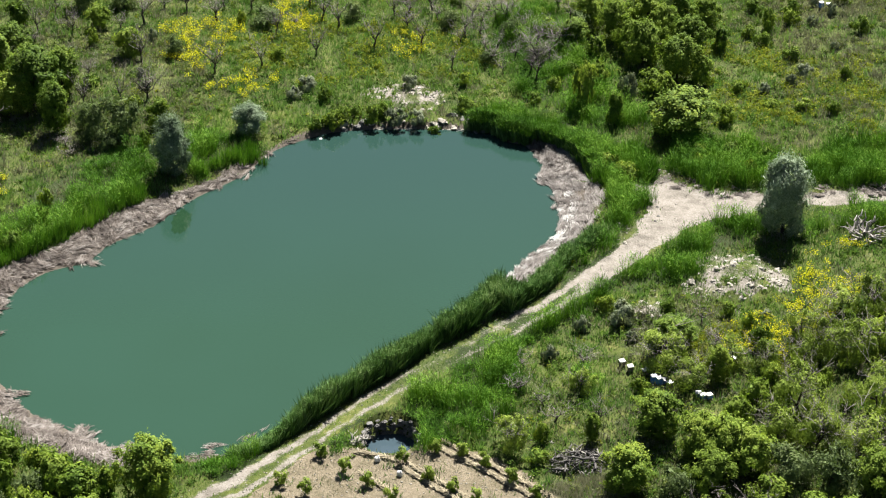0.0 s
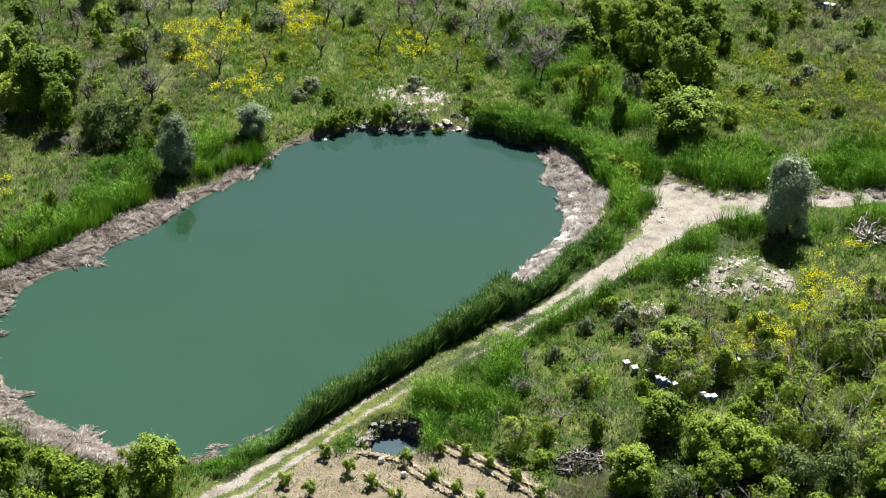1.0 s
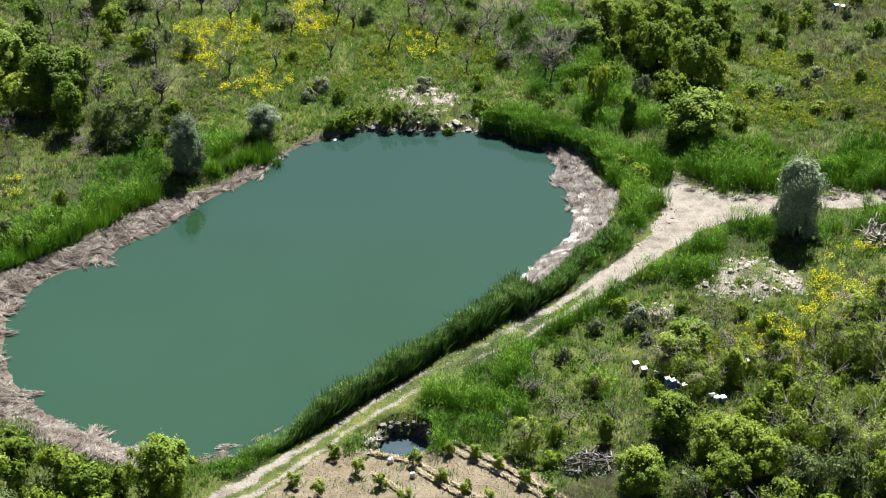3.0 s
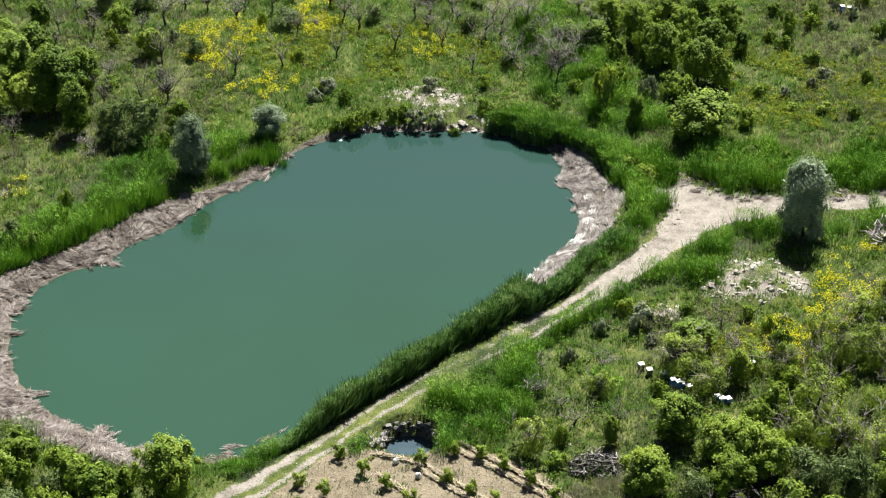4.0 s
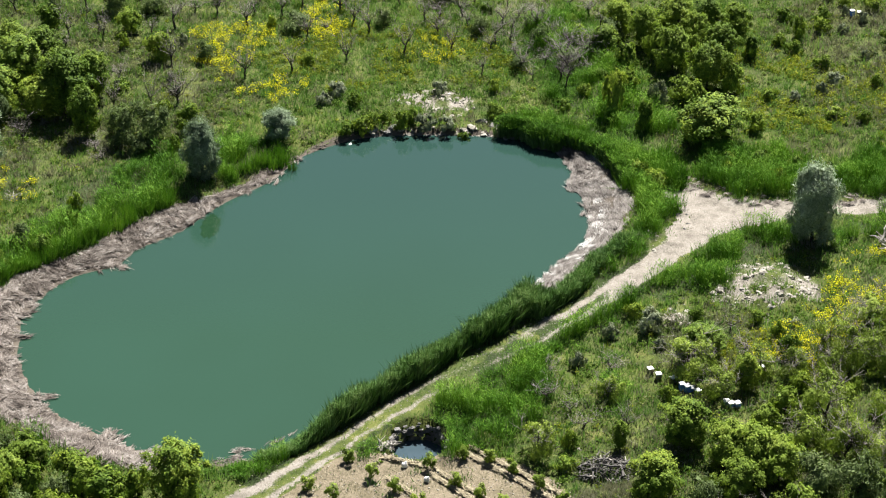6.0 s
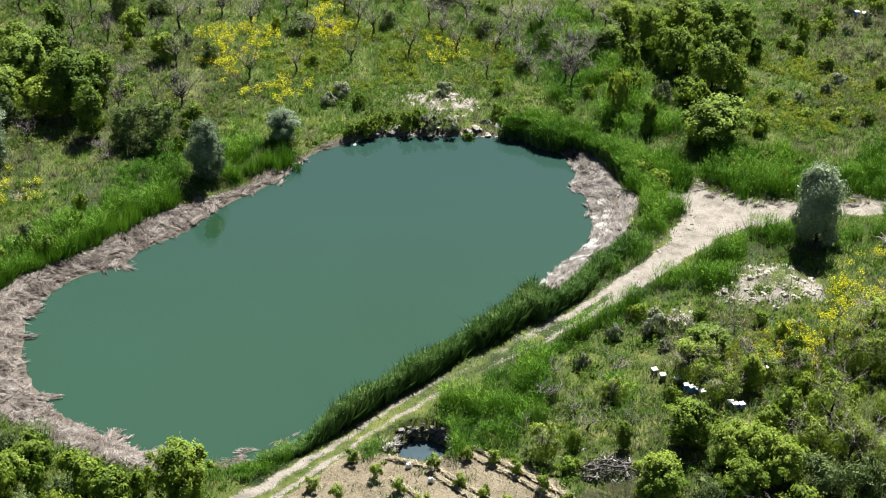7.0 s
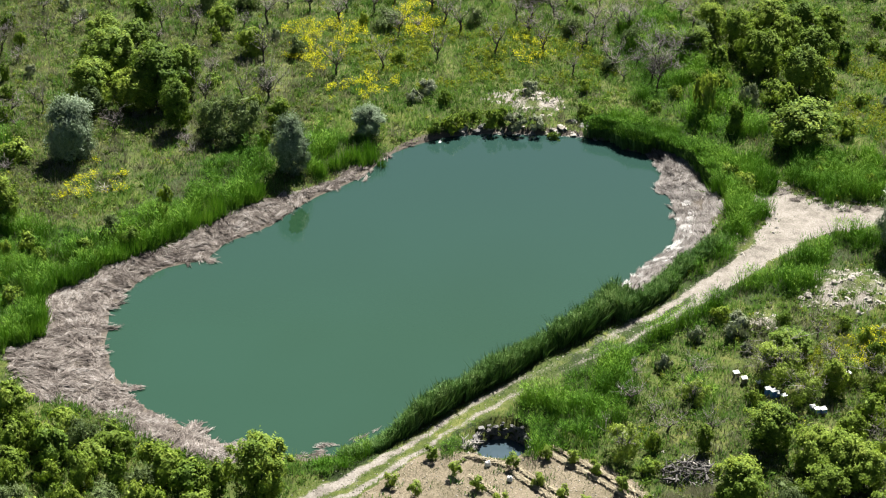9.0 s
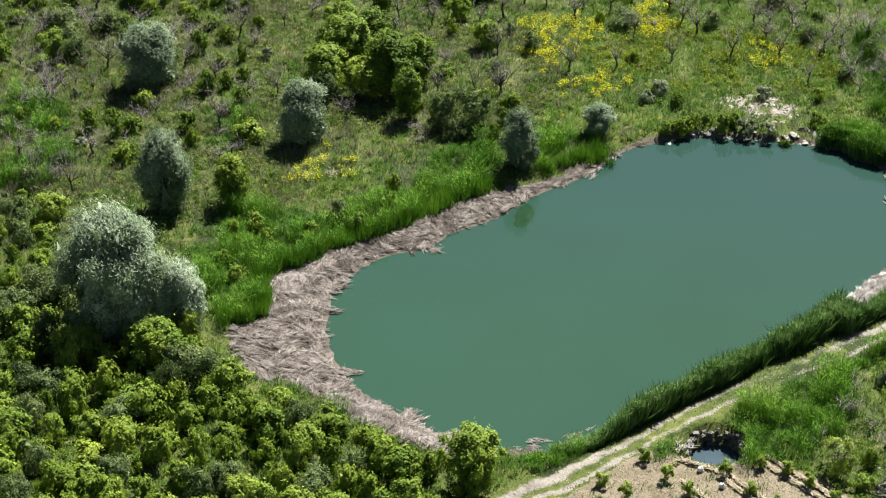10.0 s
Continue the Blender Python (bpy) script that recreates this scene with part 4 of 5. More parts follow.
# ---- trees and shrubs ----
SPECIES = {
    "willow": dict(core=30, lumps=0.12, name="silver_willow", label="silvery-green willow tree with a dense feathery crown", category="tree", leaf=SILVER, crown=0.0, leaves=24000, length=0.21, width=0.06, upright=0.35, clumps=64, puff=(0.2, 0.4), lumpy=0.2, h=6.0, w=4.6),
    "great": dict(core=30, lumps=0.12, name="silver_willow", label="great silvery-green willow with a broad feathery crown", category="tree", leaf=SILVER, crown=0.0, leaves=56000, length=0.26, width=0.068, upright=0.35, clumps=90, puff=(0.16, 0.36), h=10.0, w=8.0),
    "tree": dict(name="leafy_tree", label="green leafy broadleaf tree with a full crown", category="tree", leaf=LEAF, crown=0.05, leaves=10000, length=0.24, width=0.13, upright=0.1, clumps=96, puff=(0.10, 0.25), lumpy=0.36, core=10, h=6.0, w=5.0),
    "fruit": dict(name="fruit_tree", label="low yellow-green fruit tree with an open crown", category="tree", leaf=FRUIT, crown=0.0, leaves=2700, length=0.27, width=0.14, upright=0.25, clumps=38, puff=(0.12, 0.3), lumpy=0.4, core=10, h=2.7, w=3.2),
    "tall": dict(name="fruit_tree", label="tall yellow-green fruit tree with a ragged crown", category="tree", leaf=FRUIT, crown=0.0, leaves=7000, length=0.25, width=0.12, upright=0.3, clumps=84, puff=(0.10, 0.25), lumpy=0.4, core=10, h=5.0, w=4.4),
    "olive": dict(core=14, name="olive_shrub", label="dull olive-green shrub with fine twiggy branches", category="shrub", leaf=OLIVE, crown=0.0, leaves=2200, length=0.23, width=0.085, upright=0.3, clumps=26, h=2.8, w=3.6),
    "thorn": dict(core=1, name="thorn_shrub", label="brownish-olive thorn shrub with fine dense twigs", category="shrub", leaf=THORN, crown=0.0, leaves=2400, length=0.22, width=0.085, upright=0.3, clumps=28, puff=(0.16, 0.4), h=2.8, w=3.6),
    "small": dict(name="small_tree", label="small mid-green leafy tree with a rounded crown", category="tree", leaf=LEAF, crown=0.0, leaves=2500, length=0.27, width=0.14, upright=0.2, clumps=34, puff=(0.12, 0.3), core=10, h=2.8, w=3.0),
    "bush": dict(name="green_bush", label="dark green low bush in the meadow", category="bush", leaf=LEAF, crown=0.0, leaves=900, length=0.22, width=0.11, upright=0.3, clumps=18, h=1.6, w=2.2),
    "sage": dict(core=4, name="sage_bush", label="grey-green low sage bush in the meadow", category="bush", leaf=SAGE, crown=0.0, leaves=1300, length=0.24, width=0.07, upright=0.3, clumps=18, h=1.1, w=1.7),
}
PROTO = {}
for kind, k in SPECIES.items():
    PROTO[kind] = [plant_meshes(40 + 7 * i + len(kind), k["h"], k["w"], k["crown"], k["leaf"], k["leaves"], k["length"], k["width"], clumps=k["clumps"], upright=k["upright"], lumpy=k.get("lumpy", 0.25 + 0.05 * i), puff=k.get("puff", (0.2, 0.46)), core=k.get("core", 16), lumps=k.get("lumps", 0.35)) for i in range(1 if kind == "great" else 5)]
BARE = [bare_meshes(300 + i, 3.4, 3.6) for i in range(6)]
plant_rng = random.Random(21)


def plant(kind, x, y, w=None, h=None):
    """One tree or shrub of that width and height."""
    r = plant_rng
    turn = r.uniform(0, 360)
    if kind == "scrub":
        (trunk, crown), h0, w0, k = r.choice(BARE), 3.4, 3.6, dict(name="twiggy_shrub", label="low grey leafless shrub in the grass", category="shrub")
        w, h = w or r.uniform(1.8, 3.0), h or r.uniform(1.2, 2.0)
    elif kind == "bare":
        (trunk, crown), h0, w0, k = r.choice(BARE), 3.4, 3.6, dict(name="bare_tree", label="leafless grey fruit tree with twiggy branches", category="tree")
    else:
        k = SPECIES[kind]
        (trunk, crown), h0, w0 = r.choice(PROTO[kind]), k["h"], k["w"]
    w, h = w or w0 * r.uniform(0.65, 1.25), h or h0 * r.uniform(0.7, 1.25)
    ob = thing(k["name"], k["label"], k["category"], k["name"].replace("_", " ") + "s", pose(x, y, spot(x, y, 0.05), 0, 0, turn) @ Matrix.Diagonal((w / w0, w / w0, h / h0, 1)))
    part("trunk", trunk, ob)
    part("crown", crown, ob)
    if kind == "thorn":
        part("branchwork", r.choice(BARE)[1], ob, "bare grey-brown twigs", pose(0, 0, 0, 0, 0, turn) @ Matrix.Diagonal((0.95, 0.95, 0.86, 1)))
    return ob


PLANTS = {
    "willow": [(29.7, 183.8, 4.8, 7.6), (-24.8, 195.3, 3.8, 5.8), (-18.4, 203.3, 3.4, 3.2), (-63.1, 206.9, 6.4, 6.8), (-45.6, 197.3, 5.2, 6.2), (-54.7, 181.7, 5.2, 7.6), (-48.1, 161.5, 5, 6.6)],
    "great": [(-53.1, 160.2, 9.2, 11.6)],
    "tree": [(-44.9, 214.6, 6, 6), (-39.2, 208.5, 6, 7), (-36.6, 203.8, 3.6, 5.4), (22.3, 202.7, 7.0, 4.9), (23.2, 214.9, 4.6, 5.2), (20.8, 227.4, 4.6, 5), (13.2, 222.9, 3.6, 3.6), (21.6, 159.3, 2.4, 3.4), (16.1, 151.1, 4.4, 4.2),
        (13.5, 144.0, 4.2, 4), (11.2, 150.6, 1.5, 2.6), (-49.2, 183.7, 3.6, 5), (-48.3, 155.5, 5, 4.6), (-21.1, 142.7, 5.2, 5.6), (18.4, 164.0, 4.2, 3.2), (-47.0, 222.7, 4, 4), (24.2, 226.8, 4.2, 5), (24.9, 221.6, 4, 4.4),
        (-41.7, 207.9, 5, 4.5), (-46.0, 209.2, 5, 5), (-37.2, 212.6, 4, 5), (-42.9, 218.7, 4.4, 5)],
    "thorn": [(10.7, 157.5, 2.8, 2.2), (17.4, 161.3, 5, 3.4), (19.3, 158.3, 3.6, 2.6), (27.1, 154.9, 5.6, 4.4), (30.8, 162.6, 4.6, 3.8), (25.1, 150.7, 4.2, 3.4), (27.9, 149.5, 4.6, 4), (5.2, 149.8, 3.6, 3), (25.6, 161.4, 3.4, 2.6),
        (28.7, 161.4, 3.4, 2.8), (35.1, 169.3, 4.4, 3.8), (33.1, 162.2, 5, 4), (33.1, 154.0, 5, 4.4), (31.8, 148.5, 5, 4)],
    "fruit": [(-31.7, 221.1, 3.4, 3.2), (-35.7, 228.5, 3, 2.6), (13.5, 209.0, 2.6, 5), (18.6, 221.8, 3.4, 4), (22.4, 153.3, 2.6, 2.2), (-55.1, 153.7, 3.4, 4), (-50.9, 150.7, 3, 3.4), (24.2, 155.6, 3.0, 2.6)],
    "tall": [(20.0, 219.2, 5, 5), (17.5, 225.3, 4, 4.6), (27.0, 228.2, 4, 4), (14.9, 228.2, 4, 4), (22.6, 224.4, 4, 4.4), (20.8, 147.2, 5, 4.6), (19.1, 148.4, 4.4, 4), (22.6, 146.1, 4.4, 4.2), (19.6, 144.5, 4, 3.4),
        (31.5, 144.0, 4.4, 4)],
    "olive": [(-39.1, 182.5, 2.6, 1.8), (0.6, 228.1, 2.8, 2.2), (7.0, 225.3, 3, 2.2), (9.5, 220.2, 2.8, 1.8), (4.6, 219.6, 2.4, 1.6), (-9.4, 230.3, 2.4, 2),
        (-30.1, 202.1, 5, 4.6), (-33.0, 201.8, 3.6, 3.8), (-45.3, 206.4, 4, 3), (25.2, 144.6, 4.6, 3.6), (28.1, 143.9, 4.6, 3.8), (16.7, 143.3, 3.4, 2.6), (-72.0, 211.0, 3.6, 2.8)],
    "small": [(-44.0, 228.7, 3, 3), (-27.2, 207.0, 2.2, 2), (16.4, 205.5, 2.2, 3.2), (15.2, 218.4, 3, 3.4), (25.4, 213.9, 3, 3.4)],
    "scrub": [(-0.5, 230.0, 3, 2.4), (1.8, 224.7, 2.8, 2), (3.0, 231.3, 3.2, 2.6), (5.9, 229.9, 3.4, 2.6), (8.2, 227.2, 3, 2.4), (9.9, 225.8, 3.4, 2.4), (12.6, 221.4, 2.6, 2), (-3.5, 232.2, 2.6, 2.4),
        (-42.4, 202.6, 2.4, 2.6), (8.7, 223.4, 3.4, 2), (10.6, 221.1, 3.6, 2.2), (11.9, 224.6, 3.2, 2), (12.2, 233.3, 3.4, 2.4), (7.2, 220.6, 2.6, 2), (4.1, 226.2, 3, 2), (6.0, 157.4, 3, 1.8), (8.5, 153.4, 2.8, 1.8),
        (-77.1, 217.8, 3.2, 3), (-50.3, 206.8, 2.6, 3), (-53.9, 198.8, 2.8, 3), (-64.2, 191.5, 4.2, 2.2), (-70.8, 189.6, 3.4, 2.4)],
    "sage": [(17.8, 210.4, 2.2, 3), (14.6, 168.0, 3, 2), (-13.5, 213.2, 2.6, 1.6), (-3.3, 213.4, 2.2, 1.4), (-4.5, 206.2, 2.6, 1.6), (-2.4, 206.2, 2.2, 1.3), (-14.5, 211.2, 2, 1.2)],
    "bush": [(2.1, 214.5, 1.6, 1.3), (10.9, 213.3, 2, 1.4), (8.9, 210.2, 2, 1.2), (31.4, 226.0, 2, 1.4), (35.3, 220.6, 2.2, 1.3), (34.9, 208.8, 2.4, 1.2), (28.8, 212.5, 2, 1.2), (31.7, 209.0, 2, 1),
        (-35.8, 224.5, 1.9, 1.8), (33.5, 227.4, 2.2, 2.6), (15.3, 157.5, 1.8, 1.4), (-77.0, 219.9, 2.4, 2), (-55.5, 207.6, 1.8, 2), (-62.0, 196.4, 2.6, 1.8), (-61.0, 190.5, 3, 1.8), (-60.4, 215.8, 2.2, 2.4), (-62.8, 222.4, 2.6, 2),
        (16.8, 194.0, 3, 1.8), (2.0, 208.7, 2.2, 1.6), (-6.7, 206.2, 2.2, 1.8), (-10.6, 205.3, 2.6, 1.8), (-9.7, 206.3, 2, 1.5), (-5.9, 207.4, 2, 1.5), (-12.0, 204.8, 1.8, 1.3), (-0.8, 205.0, 1.6, 1), (2.5, 208.0, 2.4, 1.5),
        (-8.4, 207.4, 1.8, 1.2), (-11.5, 210.6, 2, 1.6), (15.1, 196.0, 2.6, 1.8), (-16.6, 220.2, 1.6, 1.4)],
    "bare": [(-22.8, 216.9, 3, 3.6), (-18.1, 218.8, 3.2, 3.4), (-17.2, 226.7, 2.6, 3.2), (-12.9, 221.5, 2.4, 3.4), (-7.1, 222.9, 3.2, 4), (-2.2, 223.4, 2.8, 3.6), (2.4, 225.5, 3, 3.4), (-10.8, 228.4, 3.4, 3.4), (0.9, 218.5, 2.2, 2.6),
        (4.9, 219.9, 4, 3), (9.2, 219.9, 4.4, 3.4), (11.3, 222.7, 3.6, 3), (6.8, 229.9, 4.4, 3.4), (-20.2, 232.9, 2.6, 3), (-5.0, 231.4, 3, 3), (-27.0, 232.9, 3, 3), (-1.1, 232.9, 3, 3), (-54.2, 199.6, 3, 3.4),
        (-77.5, 217.4, 3.2, 2.6), (-68.3, 204.9, 2, 2), (-31.2, 209.9, 2.6, 4.2), (-34.7, 208.4, 2.2, 4.2), (-31.0, 229.4, 4, 3.6), (-38.2, 226.3, 2.2, 3.6), (-73.0, 204.0, 2.6, 3.6), (-57.3, 220.4, 2.8, 3.6), (-53.1, 223.0, 2, 2.8)],
}
for kind, rows in PLANTS.items():
    for x, y, w, h in rows:
        plant(kind, x, y, w, h)

# thickets: a kind of mixed wood in a stretch of land, with a least distance
THICKETS = [
    ([(-63.6, 154.0), (-58.0, 158.5), (-50.8, 159.7), (-46.3, 160.5), (-43.0, 156.6), (-35.0, 153.3), (-30.7, 149.5), (-24.1, 146.4), (-21.6, 136.3), (-55.4, 130.6)], 112, 1.9, ("fruit", "fruit", "fruit", "fruit", "small", "olive", "bush")),
    ([(-89.8, 229.2), (-60.3, 234.2), (-50.9, 211.9), (-49.8, 190.6), (-59.6, 185.5), (-70.5, 173.9)], 165, 1.7, ("olive", "scrub", "bare", "bush", "scrub", "bush", "sage", "bush", "scrub", "small")),
    ([(-70.5, 173.9), (-64.5, 179.2), (-58.2, 162.1), (-63.6, 154.0)], 26, 2.0, ("fruit", "olive", "bush")),
    ([(-59.7, 234.3), (-28.3, 239.5), (-27.0, 220.1), (-29.5, 206.2), (-38.6, 207.3), (-47.3, 222.5)], 34, 2.2, ("olive", "bare", "scrub", "bush", "sage", "scrub")),
    ([(-38.1, 204.8), (-28.3, 213.0), (-26.5, 200.5), (-35.7, 197.5)], 7, 2.2, ("olive", "olive", "scrub", "bush")),
    ([(-29.6, 240.6), (16.9, 240.6), (16.1, 226.9), (-28.5, 229.9)], 34, 2.4, ("bare", "scrub", "olive", "bush", "bare")),
    ([(13.8, 240.6), (31.6, 240.6), (28.2, 214.5), (21.9, 211.9), (13.2, 214.5)], 6, 2.6, ("fruit", "small", "bush")),
    ([(31.6, 240.6), (56.0, 240.6), (48.9, 203.1), (29.2, 208.0)], 36, 2.0, ("bush", "sage", "bush", "bush")),
    ([(22.9, 164.0), (43.9, 176.9), (36.5, 137.8), (16.6, 137.8)], 34, 2.2, ("thorn", "thorn", "fruit", "bush")),
    ([(3.4, 162.2), (23.0, 169.3), (22.1, 152.4), (7.3, 144.9), (3.2, 150.1)], 10, 2.2, ("sage", "bush", "scrub", "scrub")),
    ([(9.2, 173.1), (28.6, 169.3), (23.6, 165.7), (5.2, 162.2)], 8, 1.8, ("sage", "bush")),
]
hive_spots = np.array([(14.1, 160.7), (16.7, 157.8), (17.8, 157.4), (20.5, 155.4)])
keep_open = np.array([(8.5, 148.6), (11.6, 148.6), (12.2, 144.9), (7.3, 144.9)])
THICKETS += [
    ([(3.9, 231.4), (16.4, 232.9), (14.8, 214.5), (9.8, 213.2), (4.3, 218.5)], 9, 1.9, ("scrub", "bare", "olive", "scrub", "bush")),
    ([(12.4, 222.7), (29.5, 226.9), (27.0, 203.1), (19.4, 201.9), (13.0, 210.6)], 4, 2.2, ("small", "fruit", "bush")),
    ([(-50.4, 176.2), (-45.2, 182.4), (-37.1, 182.7), (-35.3, 189.6), (-34.7, 183.1), (-39.6, 175.0), (-43.4, 172.3), (-44.9, 164.4)], 10, 1.8, ("bush", "bush", "sage")),
    ([(21.8, 197.7), (24.1, 200.4), (30.1, 197.7), (30.3, 194.6), (26.1, 194.0)], 7, 1.6, ("bush",)),
]
taken = [(x, y) for rows in PLANTS.values() for x, y, _, _ in rows]
for outline, count, gap, kinds in THICKETS:
    poly = np.array(outline)
    (x0, y0), (x1, y1) = poly.min(0), poly.max(0)
    made = tries = 0
    while made < count and tries < 4000:
        tries += 1
        x, y = plant_rng.uniform(x0, x1), plant_rng.uniform(y0, y1)
        at = np.array([x]), np.array([y])
        if not inside(poly, *at)[0] or any((x - a) ** 2 + (y - b) ** 2 < gap * gap for a, b in taken):
            continue
        if away(MAT_LEFT, *at, True)[0] < (1.6 if "bush" == kinds[0] else 3.0) or away(hive_spots, *at)[0] < 2.0 or inside(keep_open, *at)[0]:
            continue
        if pond_side(*at)[0] < 3.0 or away(ROAD, *at)[0] < 3 or inside(PLOT, *at)[0] or inside(CLEARING, *at)[0]:
            continue
        plant(plant_rng.choice(kinds), x, y)
        taken.append((x, y))
        made += 1

# ---- young plants in the plot, with their straw rows ----
sapling = [plant_meshes(500 + i, 1.25, 1.05, 0.1, FRUIT, 700, 0.24, 0.07, limbs=5, clumps=12, upright=0.15, lumpy=0.4, core=0) for i in range(3)]
for i, (x, y) in enumerate([(-9.1, 148.7), (-7.3, 146.6), (-5.5, 144.9), (-3.8, 143.0), (-3.0, 148.0), (-1.1, 145.7), (0.7, 144.1), (2.4, 142.7), (1.4, 148.9), (3.1, 147.4), (5.0, 145.4), (6.8, 143.4), (-11.9, 145.0), (-10.0, 143.8), (-0.6, 149.3)]):
    trunk, crown = sapling[i % 3]
    ob = thing("young_vine", "young light-green vine plant in bare soil", "plant", "young plants in rows", pose(x, y, spot(x, y), 0, 0, i * 77))
    part("trunk", trunk, ob)
    part("crown", crown, ob)


def straw_row(a, b):
    a, b = Vector(a), Vector(b)
    n = int((b - a).length * 110)
    k, side = rnd.rand(n), (b - a).normalized().orthogonal()
    way = math.atan2((b - a).y, (b - a).x)
    x, y = a.x + (b.x - a.x) * k + side.x * rnd.normal(0, 0.12, n), a.y + (b.y - a.y) * k + side.y * rnd.normal(0, 0.12, n)
    z = height(x, y) + rnd.uniform(0.01, 0.2, n)
    f = way + rnd.normal(0, 0.35, n)
    d, s = np.stack([np.cos(f), np.sin(f), rnd.normal(0, 0.1, n)], 1), np.stack([-np.sin(f), np.cos(f), rnd.normal(0, 0.4, n)], 1)
    l, w, p = rnd.uniform(0.15, 0.4, (n, 1)), rnd.uniform(0.012, 0.03, (n, 1)), np.stack([x, y, z], 1)
    v = np.stack([p - d * l - s * w, p - d * l + s * w, p + d * l + s * w, p + d * l - s * w], 1).reshape(-1, 3)
    tagged(new("straw_row", mesh_of("straw_row", v, np.arange(n * 4).reshape(-1, 4), STRAW)), "long thin swath of dry straw on bare soil", "straw", "straw rows", "stuff")


for a, b in (((-0.6, 150.2), (7.4, 142.7)), ((0.0, 150.8), (8.4, 143.0)), ((-3.0, 147.2), (1.3, 142.6)), ((-2.6, 147.8), (2.0, 143.0)), ((-6.6, 149.3), (-3.5, 148.2)), ((-6.0, 146.5), (-3.9, 144.0))):
    straw_row(a, b)


# ---- beehives ----
def beehive(x, y, turn, body, tiers, label):
    hive = thing("beehive", label, "beehive", "beehives in the meadow", pose(x, y + 1.0, spot(x, y + 1.0, 0.02), 0, 0, turn) @ Matrix.Diagonal((0.78, 0.78, 0.8, 1)))
    for sx in (-0.2, 0.2):
        part("foot", box_mesh("foot", (0.06, 0.5, 0.22), PLAINWOOD), hive, m=pose(sx, 0, 0))
    part("floor_board", box_mesh("floor_board", (0.54, 0.66, 0.05), PLAINWOOD), hive, m=pose(0, -0.05, 0.22))
    for k in range(tiers):
        part("box", box_mesh("box", (0.52, 0.54, 0.34), body, 0.012), hive, m=pose(0, 0, 0.275 + 0.345 * k))
    part("lid", box_mesh("lid", (0.60, 0.62, 0.11), WHITE, 0.015), hive, "white tin-covered lid", pose(0, 0, 0.26 + 0.345 * tiers))


for (x, y), turn, body, tiers, label in (
        ((14.2, 160.7), 20, PLAINWOOD, 1, "single wooden beehive with a white lid"), ((14.8, 159.9), 12, PLAINWOOD, 1, "single wooden beehive with a white lid"),
        ((15.9, 159.4), 35, PLAINWOOD, 1, "single wooden beehive with a white lid"), ((16.5, 158.0), 15, BLUE, 2, "two-tier blue beehive with a white lid"),
        ((16.9, 157.7), 22, BLUE, 2, "two-tier blue beehive with a white lid"), ((17.2, 157.9), -10, BLUE, 1, "single blue beehive with a white lid"),
        ((17.7, 157.4), 30, PLAINWOOD, 1, "single wooden beehive with a white lid"), ((19.8, 155.9), 10, PALEBLUE, 1, "single pale blue beehive with a white lid"),
        ((20.1, 155.6), 18, BLUE, 1, "single blue beehive with a white lid"), ((20.6, 155.6), 24, BLUE, 1, "single blue beehive with a white lid"),
        ((23.1, 161.2), 40, PLAINWOOD, 1, "single wooden beehive with a white lid"), ((39.9, 232.3), 15, BLUE, 2, "two-tier blue beehive with a white lid"), ((40.7, 232.6), 5, PLAINWOOD, 1, "single wooden beehive with a white lid")):
    beehive(x, y, turn, body, tiers, label)

# ---- stone-lined pit ----
stones = [stone_mesh("stone", 60 + i, DARKROCK, 0.8) for i in range(5)]
pit = thing("stone_pit", "round pit lined with dark rough stones and half full of water", "pit", at=pose(PIT[0], PIT[1], 0.0))
srng = random.Random(8)
for ring in range(7):
    count = 24 + ring % 2 * 3
    for k in range(count):
        a = 2 * math.pi * (k + srng.uniform(-0.3, 0.3)) / count
        s = srng.uniform(0.32, 0.66)
        if ring >= 5 and (math.sin(a) < (0.1 if ring == 5 else 0.6) or srng.random() < 0.3):
            continue
        part("stone", stones[srng.randrange(5)], pit, m=pose(math.cos(a) * (PIT_R[0] + srng.uniform(0.05, 0.25)), math.sin(a) * (PIT_R[1] + srng.uniform(0.05, 0.25)), -1.15 + 0.25 * ring + srng.uniform(-0.05, 0.05), srng.uniform(-12, 12), srng.uniform(-12, 12), math.degrees(a) + 90 + srng.uniform(-25, 25)) @ Matrix.Diagonal((s * 1.3, s * 0.95, s * 0.75, 1)))
ring = [(math.cos(a) * PIT_R[0], math.sin(a) * PIT_R[1], -0.95) for a in np.linspace(0, 2 * math.pi, 40, endpoint=False)]
part("water_surface", mesh_of("water_surface", ring, [tuple(range(40))], PITWATER), pit, "dark bluish still water")


